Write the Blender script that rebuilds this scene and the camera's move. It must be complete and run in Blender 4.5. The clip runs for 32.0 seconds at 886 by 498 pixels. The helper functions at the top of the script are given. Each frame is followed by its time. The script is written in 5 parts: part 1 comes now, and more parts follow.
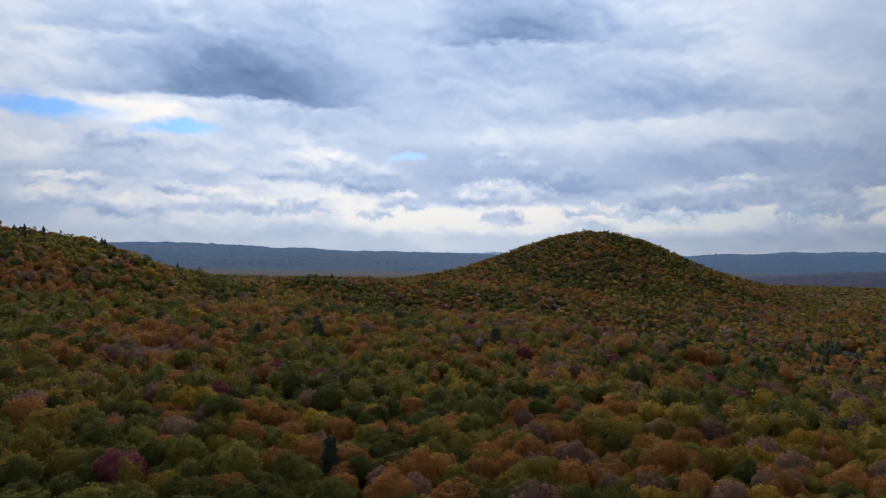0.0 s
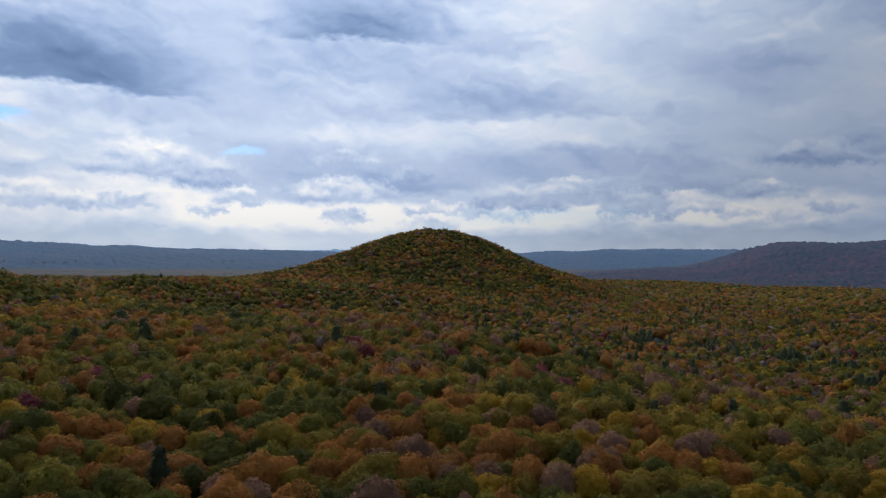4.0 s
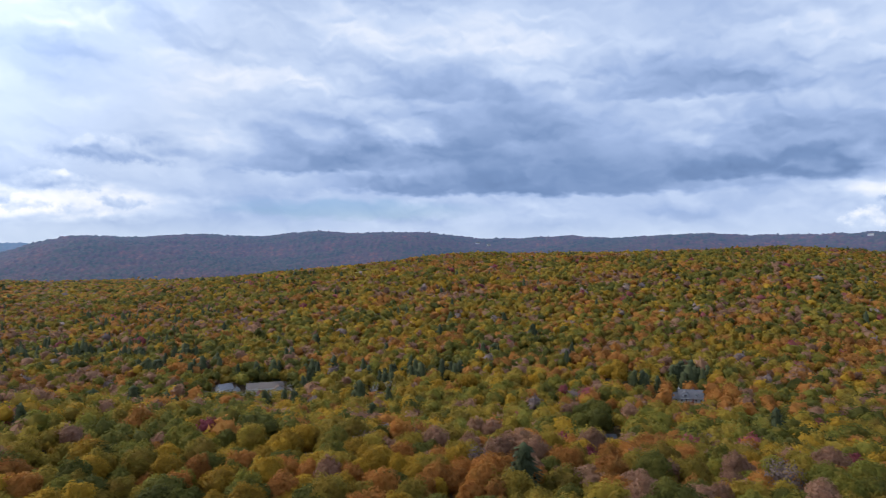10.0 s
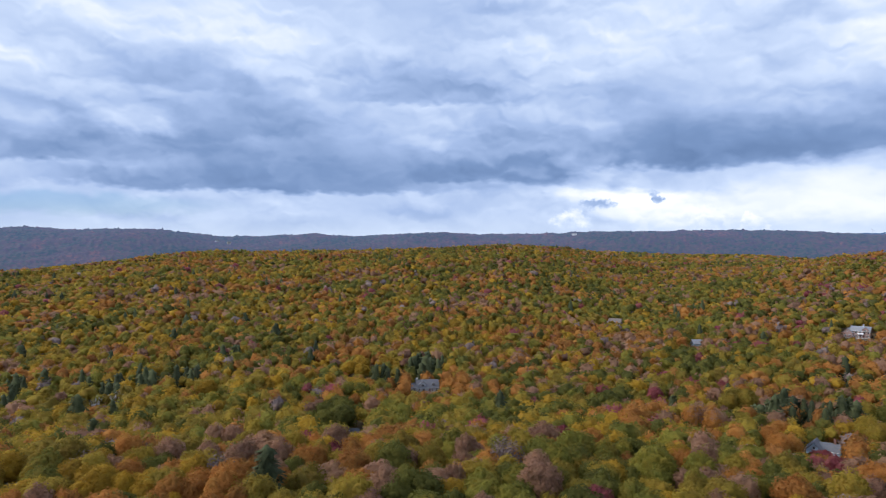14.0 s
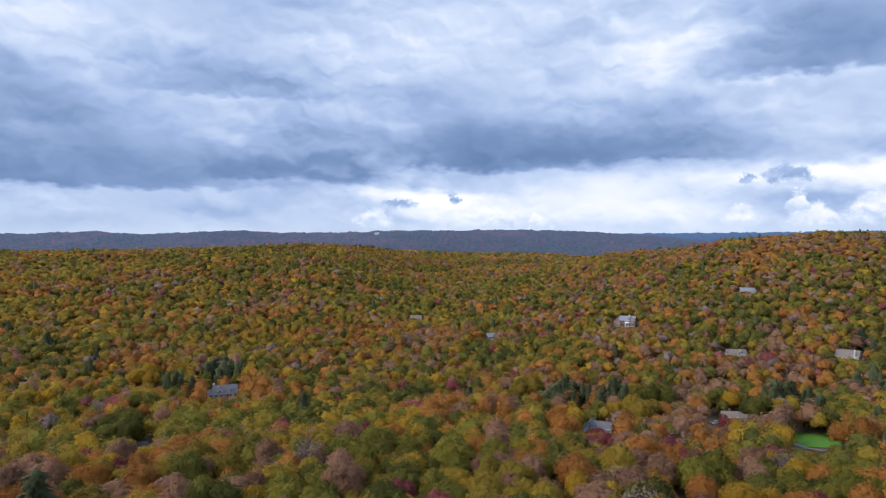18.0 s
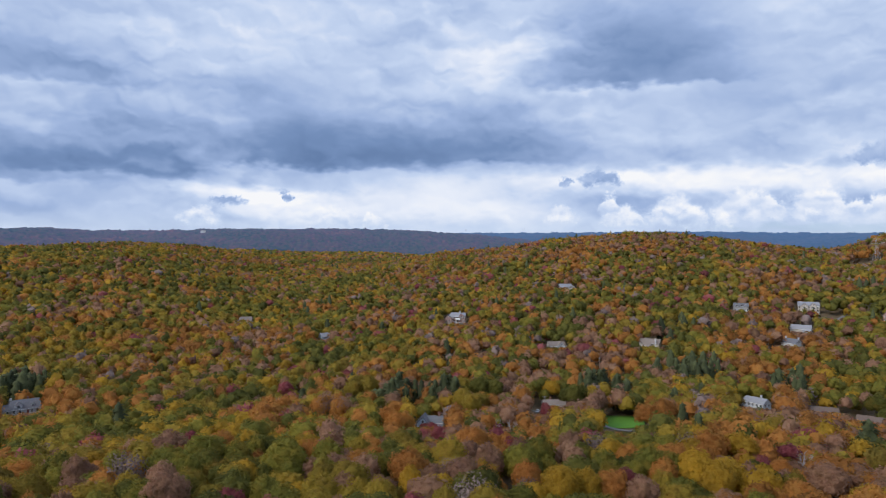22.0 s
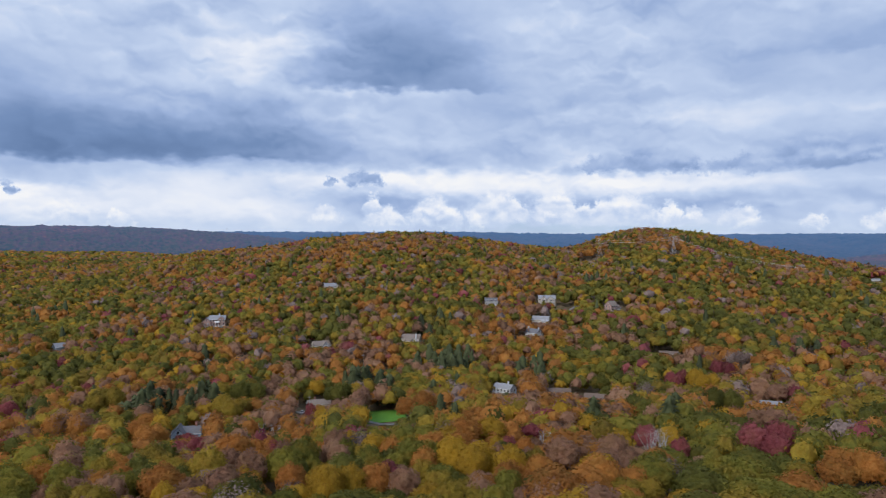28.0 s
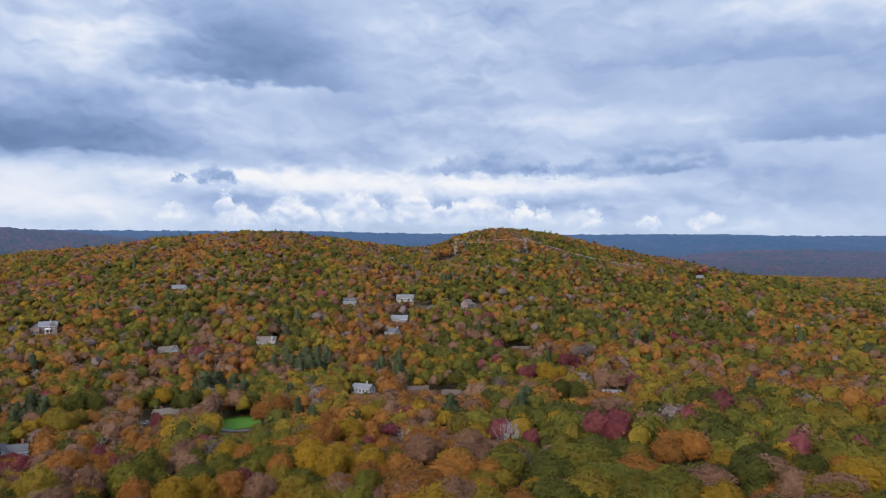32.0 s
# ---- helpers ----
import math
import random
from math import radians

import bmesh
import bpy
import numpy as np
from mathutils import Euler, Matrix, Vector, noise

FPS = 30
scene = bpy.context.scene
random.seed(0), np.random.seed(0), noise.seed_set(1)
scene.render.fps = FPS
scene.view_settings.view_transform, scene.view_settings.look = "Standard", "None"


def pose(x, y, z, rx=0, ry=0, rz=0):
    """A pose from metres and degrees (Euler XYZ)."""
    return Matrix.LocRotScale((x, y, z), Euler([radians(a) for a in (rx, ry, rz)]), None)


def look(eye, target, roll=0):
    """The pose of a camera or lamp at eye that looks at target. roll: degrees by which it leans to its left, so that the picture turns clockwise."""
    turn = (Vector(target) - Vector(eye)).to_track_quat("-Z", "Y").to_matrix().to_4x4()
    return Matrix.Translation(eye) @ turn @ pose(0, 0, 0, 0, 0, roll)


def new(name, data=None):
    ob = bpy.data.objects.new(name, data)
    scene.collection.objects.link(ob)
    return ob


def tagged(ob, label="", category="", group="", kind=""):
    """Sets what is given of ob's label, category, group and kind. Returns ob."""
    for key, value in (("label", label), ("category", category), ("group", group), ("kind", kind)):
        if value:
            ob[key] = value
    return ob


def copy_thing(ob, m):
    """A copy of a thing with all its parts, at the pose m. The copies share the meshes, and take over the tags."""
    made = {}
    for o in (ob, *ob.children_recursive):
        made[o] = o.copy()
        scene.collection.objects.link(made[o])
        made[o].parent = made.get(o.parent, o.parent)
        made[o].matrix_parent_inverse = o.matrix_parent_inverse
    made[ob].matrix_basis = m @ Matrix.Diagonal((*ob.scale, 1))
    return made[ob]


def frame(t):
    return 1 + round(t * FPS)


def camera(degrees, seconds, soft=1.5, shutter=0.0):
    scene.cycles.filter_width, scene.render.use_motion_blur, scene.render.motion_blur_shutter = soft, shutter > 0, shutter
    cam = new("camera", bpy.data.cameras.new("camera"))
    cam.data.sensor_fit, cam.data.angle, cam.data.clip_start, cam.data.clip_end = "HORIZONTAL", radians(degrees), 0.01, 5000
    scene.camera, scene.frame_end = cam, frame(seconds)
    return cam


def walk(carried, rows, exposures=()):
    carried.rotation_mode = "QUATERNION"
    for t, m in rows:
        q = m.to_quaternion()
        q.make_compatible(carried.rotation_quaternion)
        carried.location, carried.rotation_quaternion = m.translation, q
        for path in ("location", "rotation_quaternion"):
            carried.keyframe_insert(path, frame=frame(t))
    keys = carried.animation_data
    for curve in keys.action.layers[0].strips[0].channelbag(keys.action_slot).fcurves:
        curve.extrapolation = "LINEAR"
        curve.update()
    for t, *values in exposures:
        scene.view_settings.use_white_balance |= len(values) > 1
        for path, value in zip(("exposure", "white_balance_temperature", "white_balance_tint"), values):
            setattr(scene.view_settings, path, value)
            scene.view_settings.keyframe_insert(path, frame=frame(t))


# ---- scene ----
# ---- camera: a drone that hovers 100 m up and turns to its right ----
cam = camera(65.39, 32.0, soft=1.2, shutter=0.4)
EYE = (0.0, 0.0, 100.0)
TURN = [  # seconds, tilt, lean, heading
    (0, 90.11, -0.49, -0.00), (0.5, 90.09, -0.43, -1.71), (1, 90.06, -0.41, -3.26),
    (1.5, 90.03, -0.37, -4.83), (2, 90.02, -0.35, -6.38), (2.5, 90.00, -0.36, -7.93),
    (4.5, 89.97, -0.37, -16.08), (5, 89.93, -0.35, -20.11), (5.5, 89.91, -0.33, -24.75),
    (6, 89.89, -0.33, -29.49), (6.5, 89.87, -0.37, -34.32), (7, 89.86, -0.40, -39.22),
    (7.5, 89.86, -0.38, -44.15), (8, 89.86, -0.37, -49.06), (8.5, 89.87, -0.38, -54.03),
    (9, 89.88, -0.39, -59.00), (9.5, 89.88, -0.40, -63.84), (10, 89.88, -0.42, -67.40),
    (10.5, 89.88, -0.43, -70.73), (11, 89.88, -0.42, -74.06), (11.5, 89.88, -0.41, -77.38),
    (12, 89.88, -0.40, -80.19), (12.5, 89.88, -0.40, -81.92), (13, 89.88, -0.40, -84.02),
    (13.5, 89.88, -0.42, -86.21), (14, 89.88, -0.42, -88.43), (14.5, 89.89, -0.37, -90.67),
    (16.5, 89.89, -0.36, -99.18), (17, 89.90, -0.38, -101.03), (17.5, 89.90, -0.39, -102.87),
    (18, 89.90, -0.37, -104.67), (18.5, 89.91, -0.36, -106.33), (19, 89.90, -0.36, -108.05),
    (19.5, 89.90, -0.38, -109.90), (20, 89.90, -0.39, -111.71), (20.5, 89.90, -0.38, -113.39),
    (21, 89.90, -0.38, -115.05), (21.5, 89.90, -0.39, -116.70), (22, 89.90, -0.39, -118.37),
    (22.5, 89.90, -0.38, -120.02), (23, 89.91, -0.37, -121.69), (23.5, 89.92, -0.36, -123.34),
    (24, 89.93, -0.36, -124.99), (24.5, 89.93, -0.37, -126.62), (25, 89.93, -0.38, -128.20),
    (25.5, 89.93, -0.36, -129.79), (27.5, 89.94, -0.34, -136.15), (28, 89.96, -0.33, -137.73),
    (28.5, 89.96, -0.30, -139.30), (29, 89.96, -0.29, -140.87), (29.5, 89.97, -0.30, -142.42),
    (30, 89.98, -0.29, -143.95), (30.5, 89.99, -0.28, -145.47), (31, 89.99, -0.28, -146.81),
    (31.5, 90.00, -0.28, -148.11), (32, 90.00, -0.29, -149.42),
]
walk(cam, [(t, pose(*EYE, tilt, lean, heading)) for t, tilt, lean, heading in TURN], exposures=[(0.0, -0.88), (4.0, -0.86), (7.0, -0.32), (9.0, 0.05), (13.0, 0.26), (17.0, 0.22), (23.0, 0.02), (32.0, 0.0)])

# ---- sky, clouds and sun ----
SUN_AZ, SUN_EL = -4.0, 38.0
world = bpy.data.worlds.new("autumn_sky")
scene.world = world
world.use_nodes = True
wt = world.node_tree
wt.nodes.clear()


def plug(tree, value, socket):
    if isinstance(value, bpy.types.NodeSocket):
        tree.links.new(value, socket)
    else:
        socket.default_value = value


def mth(tree, op, a, b=0.0, c=0.0):
    n = tree.nodes.new("ShaderNodeMath")
    n.operation = op
    for v, s in zip((a, b, c), n.inputs):
        plug(tree, v, s)
    return n.outputs[0]


def vec(tree, op, a, b=(0, 0, 0)):
    n = tree.nodes.new("ShaderNodeVectorMath")
    n.operation = op
    plug(tree, a, n.inputs[0])
    plug(tree, b, n.inputs[1])
    return n.outputs["Value" if op in ("LENGTH", "DOT_PRODUCT") else "Vector"]


def noise_tex(tree, vector, scale, detail=4.0, rough=0.55, distortion=0.0):
    n = tree.nodes.new("ShaderNodeTexNoise")
    plug(tree, vector, n.inputs["Vector"])
    n.inputs["Scale"].default_value, n.inputs["Detail"].default_value = scale, detail
    n.inputs["Roughness"].default_value, n.inputs["Distortion"].default_value = rough, distortion
    return n


def ramp(tree, fac, stops, mode="LINEAR"):
    n = tree.nodes.new("ShaderNodeValToRGB")
    n.color_ramp.interpolation = mode
    while len(n.color_ramp.elements) < len(stops):
        n.color_ramp.elements.new(0.5)
    for e, (p, col) in zip(n.color_ramp.elements, stops):
        e.position, e.color = p, (*col, 1)
    plug(tree, fac, n.inputs[0])
    return n.outputs[0]


def remap(tree, v, a, b, c=0.0, d=1.0, smooth=True):
    n = tree.nodes.new("ShaderNodeMapRange")
    n.interpolation_type = "SMOOTHSTEP" if smooth else "LINEAR"
    for s, x in zip(n.inputs, (v, a, b, c, d)):
        plug(tree, x, s)
    return n.outputs[0]


def mix(tree, fac, a, b, blend="MIX"):
    n = tree.nodes.new("ShaderNodeMix")
    n.data_type, n.blend_type = "RGBA", blend
    for v, s in zip((fac, a, b), (n.inputs[0], n.inputs[6], n.inputs[7])):
        plug(tree, (*v, 1) if isinstance(v, tuple) and len(v) == 3 else v, s)
    return n.outputs[2]


way = wt.nodes.new("ShaderNodeTexCoord").outputs["Generated"]
xyz = wt.nodes.new("ShaderNodeSeparateXYZ")
plug(wt, way, xyz.inputs[0])
sx, sy, sz = xyz.outputs
# compass and height over the horizon, in degrees
az_raw = mth(wt, "MULTIPLY", mth(wt, "ARCTAN2", sx, sy), 57.2958)
sky_az = mth(wt, "ADD", az_raw, mth(wt, "MULTIPLY", mth(wt, "LESS_THAN", az_raw, -90.0), 360.0))
sky_el = mth(wt, "MULTIPLY", mth(wt, "ARCSINE", sz), 57.2958)
both = wt.nodes.new("ShaderNodeCombineXYZ")
plug(wt, sky_az, both.inputs[0])
plug(wt, sky_el, both.inputs[1])
where = both.outputs[0]
# billowing edges: the layout is bent by noise at two sizes
stretched = vec(wt, "MULTIPLY", where, (1.0, 2.0, 1.0))
bend_1 = noise_tex(wt, stretched, 0.16, 3.0, 0.5).outputs["Color"]
bend_2 = noise_tex(wt, stretched, 0.6, 2.5, 0.5).outputs["Color"]
bent = vec(wt, "ADD", where, vec(wt, "MULTIPLY", vec(wt, "SUBTRACT", bend_1, (0.5, 0.5, 0.5)), (4.5, 1.7, 0.0)))
swirl = vec(wt, "ADD", bent, vec(wt, "MULTIPLY", vec(wt, "SUBTRACT", noise_tex(wt, where, 0.45, 3.0, 0.5).outputs["Color"], (0.5, 0.5, 0.5)), (3.0, 2.0, 0.0)))
bent = vec(wt, "ADD", bent, vec(wt, "MULTIPLY", vec(wt, "SUBTRACT", bend_2, (0.5, 0.5, 0.5)), (2.2, 1.3, 0.0)))


bend_3 = noise_tex(wt, where, 0.85, 7.0, 0.66).outputs["Color"]
crisp = vec(wt, "ADD", where, vec(wt, "MULTIPLY", vec(wt, "SUBTRACT", bend_3, (0.5, 0.5, 0.5)), (3.4, 2.4, 0.0)))


def cloud(total, az, el, wide, high, amount, hard=0.35, layout=None):
    """Adds one soft mass to the cloud layout."""
    d = vec(wt, "LENGTH", vec(wt, "MULTIPLY", vec(wt, "SUBTRACT", layout or bent, (az, el, 0)), (1 / wide, 1 / high, 0)))
    return mth(wt, "ADD", total, remap(wt, d, 1.15, hard, 0.0, amount))


# the high sheet, drawn out towards the horizon, and heaped billows lit from above
low = mth(wt, "ADD", mth(wt, "MAXIMUM", sz, 0.0), 0.24)
plane = wt.nodes.new("ShaderNodeCombineXYZ")
plug(wt, mth(wt, "DIVIDE", sx, low), plane.inputs[0])
plug(wt, mth(wt, "DIVIDE", sy, low), plane.inputs[1])
sheet = mth(wt, "MULTIPLY", mth(wt, "SUBTRACT", noise_tex(wt, plane.outputs[0], 1.9, 6.0, 0.5, 0.2).outputs[0], 0.5), 0.15)


def puffs(scale, detail):
    """Heights of heaped, rounded cloud tops over the layout."""
    def at(shift):
        v = wt.nodes.new("ShaderNodeTexVoronoi")
        v.feature = "SMOOTH_F1"
        v.inputs["Scale"].default_value, v.inputs["Smoothness"].default_value = scale, 0.7
        v.inputs["Detail"].default_value, v.inputs["Roughness"].default_value = detail, 0.45
        plug(wt, vec(wt, "ADD", vec(wt, "MULTIPLY", swirl, (0.66, 1.25, 1.0)), (0.25 * shift, shift, 0.0)), v.inputs["Vector"])
        return v.outputs["Distance"]
    return at


def billow(scale, shift, amount, detail=1.5):
    """Relief of heaped cloud: bright on the rounded tops, dark under them."""
    at = puffs(scale, detail)
    return mth(wt, "MULTIPLY", mth(wt, "SUBTRACT", at(shift), at(0.0)), amount)


heaped = remap(wt, noise_tex(wt, where, 0.055, 2.0, 0.5).outputs[0], 0.36, 0.6, 0.3, 1.0)
tone = mth(wt, "ADD", sheet, 0.63)
tone = mth(wt, "ADD", tone, billow(0.10, 2.4, 0.34))
tone = mth(wt, "ADD", tone, mth(wt, "MULTIPLY", billow(0.27, 0.9, 0.34), heaped))
tone = mth(wt, "ADD", tone, mth(wt, "MULTIPLY", billow(0.7, 0.32, 0.16, 1.0), heaped))
def bank(total, az, base, wide, high, amount):
    """A broad cloud mass: darkest at its flat, well-marked base, fading upwards."""
    d = vec(wt, "LENGTH", vec(wt, "MULTIPLY", vec(wt, "SUBTRACT", bent, (az, base, 0)), (1 / wide, 1 / high, 0)))
    up = wt.nodes.new("ShaderNodeSeparateXYZ")
    plug(wt, bent, up.inputs[0])
    return mth(wt, "ADD", total, mth(wt, "MULTIPLY", remap(wt, d, 1.05, 0.15, 0.0, amount), remap(wt, up.outputs[1], base - 0.25, base + 0.35)))


# azimuth, height of the base, half width, height, amount
BANKS = [(-17, 11.6, 14, 7, -0.52), (-26, 15.5, 7, 5, -0.22), (6, 16.6, 10, 6, -0.40), (20, 10.5, 16, 4, -0.14), (56, 6.0, 9, 8, -0.30), (74, 4.4, 24, 9, -0.36), (93, 5.2, 9, 8, -0.28),
         (108, 6.5, 14, 8, -0.34), (88, 11.6, 11, 6, -0.22), (134, 12.8, 12, 8, -0.36), (121, 7.0, 12, 6, -0.26), (167, 6.3, 8, 3, -0.28), (153, 6.2, 5, 1.8, -0.28), (178, 8.2, 11, 4, -0.28),
         (172, 14, 14, 5, -0.10), (44, 6.6, 5, 2.2, -0.26), (10, 4.6, 9, 2.4, -0.20), (-28, 5.2, 7, 2.6, -0.16), (97.2, 4.9, 1.5, 3.2, -0.12), (103, 5.1, 1.6, 3.4, -0.14), (66, 12, 12, 4, -0.12), (150, 10.5, 14, 3, -0.06)]
for a, e, w, h, k in BANKS:
    tone = bank(tone, a, e, w, h, k)
BRIGHT = [(10, 2.6, 34, 1.4, 0.42), (27, 17, 12, 9, 0.10), (-28, 13, 13, 12, 0.16), (-18, 5, 18, 4, 0.12), (12, 9.5, 20, 2.2, 0.12), (51, 14, 15, 7, 0.11), (38, 3.2, 12, 1.6, 0.38), (25, 3.0, 6, 0.7, 0.25), (-15, 4.0, 14, 1.4, 0.12),
          (-26, 10.3, 9, 0.9, 0.22), (113, 3.4, 19, 1.9, 0.27), (103, 4.2, 8, 0.8, 0.2), (140, 5.4, 34, 1.5, 0.34), (160, 2.4, 26, 1.5, 0.12), (110, 18, 10, 2.5, 0.16),
          (64, 9.4, 5, 1.2, 0.20), (57, 9.0, 3, 1.4, 0.18), (66, 17, 14, 3, 0.10), (122, 16, 6, 3.5, 0.20), (160, 10.5, 16, 1.2, 0.10), (175, 18, 12, 2, 0.12)]
for a, e, w, h, k in BRIGHT:
    tone = cloud(tone, a, e, w, h, k, 0.2)
relief = billow(0.55, 0.5, 0.4)


def heap(total, az, base, wide, high, shade, lit):
    """One heaped cloud over the layout: a flat grey base and a bright knobbly top."""
    centre = wt.nodes.new("ShaderNodeCombineXYZ")
    plug(wt, mth(wt, "MULTIPLY_ADD", total, 1e-7, az), centre.inputs[0])
    centre.inputs[1].default_value = base
    off = vec(wt, "SUBTRACT", crisp, centre.outputs[0])
    d = vec(wt, "LENGTH", vec(wt, "MULTIPLY", off, (1 / wide, 1 / high, 0)))
    up = wt.nodes.new("ShaderNodeSeparateXYZ")
    plug(wt, off, up.inputs[0])
    mask = mth(wt, "MULTIPLY", remap(wt, d, 1.12, 0.62), remap(wt, up.outputs[1], -0.55, 0.25))
    value = mth(wt, "ADD", remap(wt, up.outputs[1], -0.1, high * 0.9, shade, lit, False), relief)
    return mth(wt, "ADD", total, mth(wt, "MULTIPLY", mask, mth(wt, "SUBTRACT", value, total)))


# azimuth, height of the base, half width, height, tone of the base, tone of the top
HEAPS = [(-10.5, 5.6, 5.0, 2.8, 0.42, 0.86), (-5.5, 4.9, 3.2, 2.2, 0.36, 0.72), (-25.5, 7.7, 2.8, 1.2, 0.42, 0.66), (-18, 3.2, 4.0, 1.6, 0.50, 0.86), (-29, 3.0, 3.5, 2.0, 0.52, 0.86), (5, 7.0, 4.0, 1.0, 0.44, 0.66),
         (10, 5.7, 2.2, 1.1, 0.36, 0.60), (4.5, 4.1, 5.5, 1.8, 0.46, 0.84), (19, 3.2, 5.0, 2.6, 0.42, 0.74), (28.5, 2.8, 3.5, 2.2, 0.44, 0.80), (33, 3.2, 3.0, 1.5, 0.52, 0.90), (12, 2.0, 3.0, 1.0, 0.54, 0.9),
         (41.5, 6.5, 5.0, 1.7, 0.40, 0.68), (151.5, 6.5, 3.0, 1.2, 0.34, 0.60), (155.5, 6.4, 3.0, 1.4, 0.32, 0.58), (161, 6.3, 3.0, 1.0, 0.38, 0.60), (167, 6.7, 4.5, 1.7, 0.34, 0.62)]
PUFFS = [(99, 1.9, 1.8, 1.2), (109, 1.6, 2.2, 1.9), (112.6, 1.6, 1.1, 1.2), (133, 1.9, 2.0, 1.6), (137, 2.2, 2.4, 2.1), (142, 2.2, 3.0, 2.5), (146.8, 2.2, 2.4, 3.0), (152.5, 2.0, 3.2, 2.8),
         (161, 1.8, 1.9, 1.8), (166, 1.7, 1.1, 1.0), (170.5, 1.7, 1.5, 1.3), (128, 2.2, 1.5, 1.3), (40, 2.2, 2.4, 1.3), (36, 2.6, 1.8, 1.0)]
puff = random.Random(8)
for k in range(16):
    a = 131.5 + 27 * (k + puff.random()) / 16
    PUFFS.append((a, puff.uniform(1.6, 3.0), puff.uniform(0.7, 1.7), puff.uniform(0.7, 1.7)))
for k in range(18):
    HEAPS.append((-35 + 80 * (k + puff.random()) / 18, puff.uniform(1.9, 5.2), puff.uniform(1.6, 3.6), puff.uniform(0.8, 1.7), 0.44, 0.84))
HEAPS.sort(key=lambda c: -c[1])
for a, e, w, h, k, q in HEAPS:
    tone = heap(tone, a, e, w, h, k + 0.13, q + (0.14 if a < 14 else 0.04 if a < 50 else 0.0))
for a, e, w, h in PUFFS:
    tone = heap(tone, a, e, w, h, 0.72, 1.0)
for a, e, w, h in [(131.2, 5.4, 1.9, 0.95), (128.3, 5.35, 0.5, 0.45), (101, 3.6, 1.6, 0.6), (105.5, 3.8, 0.7, 0.6)]:
    tone = heap(tone, a, e, w, h, 0.40, 0.58)
cover = ramp(wt, tone, [(0.0, (0.10, 0.172, 0.335)), (0.25, (0.176, 0.272, 0.485)), (0.5, (0.332, 0.445, 0.695)), (0.72, (0.528, 0.635, 0.845)), (0.90, (0.77, 0.82, 0.93)), (1.0, (0.90, 0.91, 0.94))])
# blue gaps
gap = 0.0
for a, e, w, h, k in [(-30, 10.2, 6, 1.0, 1.0), (-21, 9.2, 4, 0.6, 1.0), (-3, 7.4, 2, 0.5, 0.6), (60, 3.1, 12, 1.0, 0.45), (22, 2.6, 10, 0.8, 0.25), (150, 1.6, 12, 0.5, 0.3)]:
    gap = cloud(gap, a, e, w, h, k)
clear = wt.nodes.new("ShaderNodeTexSky")
clear.sky_type, clear.sun_disc = "NISHITA", False
clear.sun_elevation, clear.sun_rotation = radians(SUN_EL), radians(SUN_AZ)
clear_sky = mix(wt, 1.0, clear.outputs[0], (0.042, 0.070, 0.12), "MULTIPLY")
seen_sky = mix(wt, gap, cover, clear_sky)
# pale air close to the horizon
seen_sky = mix(wt, remap(wt, sky_el, 3.2, 0.2, 0.0, 0.45), seen_sky, (0.68, 0.77, 0.88))
toward = vec(wt, "DOT_PRODUCT", way, (math.sin(radians(SUN_AZ)) * math.cos(radians(SUN_EL)), math.cos(radians(SUN_AZ)) * math.cos(radians(SUN_EL)), math.sin(radians(SUN_EL))))
bright = remap(wt, toward, 0.58, 1.0, 1.0, 2.3)
back = wt.nodes.new("ShaderNodeBackground")
seen_sky = mix(wt, 1.0, seen_sky, mix(wt, remap(wt, toward, 0.5, 1.0), (1.0, 1.0, 1.0), (1.05, 1.01, 0.94)), "MULTIPLY")
plug(wt, seen_sky, back.inputs["Color"])
plug(wt, bright, back.inputs["Strength"])
plug(wt, back.outputs[0], wt.nodes.new("ShaderNodeOutputWorld").inputs["Surface"])

sun = new("sun", bpy.data.lights.new("sun", "SUN"))
sun.data.energy, sun.data.angle, sun.data.color = 2.1, radians(18), (1.0, 0.92, 0.80)
a, e = radians(SUN_AZ), radians(SUN_EL)
sun.matrix_world = look((0, 0, 300), Vector((0, 0, 300)) - Vector((math.sin(a) * math.cos(e), math.cos(a) * math.cos(e), math.sin(e))))

# ---- materials ----
def material(name):
    m = bpy.data.materials.new(name)
    m.use_nodes = True
    t = m.node_tree
    return m, t, t.nodes["Principled BSDF"]


def place(t):
    return t.nodes.new("ShaderNodeNewGeometry").outputs["Position"]


def bump(t, bsdf, height, strength, distance):
    n = t.nodes.new("ShaderNodeBump")
    n.inputs["Strength"].default_value, n.inputs["Distance"].default_value = strength, distance
    plug(t, height, n.inputs["Height"])
    plug(t, n.outputs[0], bsdf.inputs["Normal"])


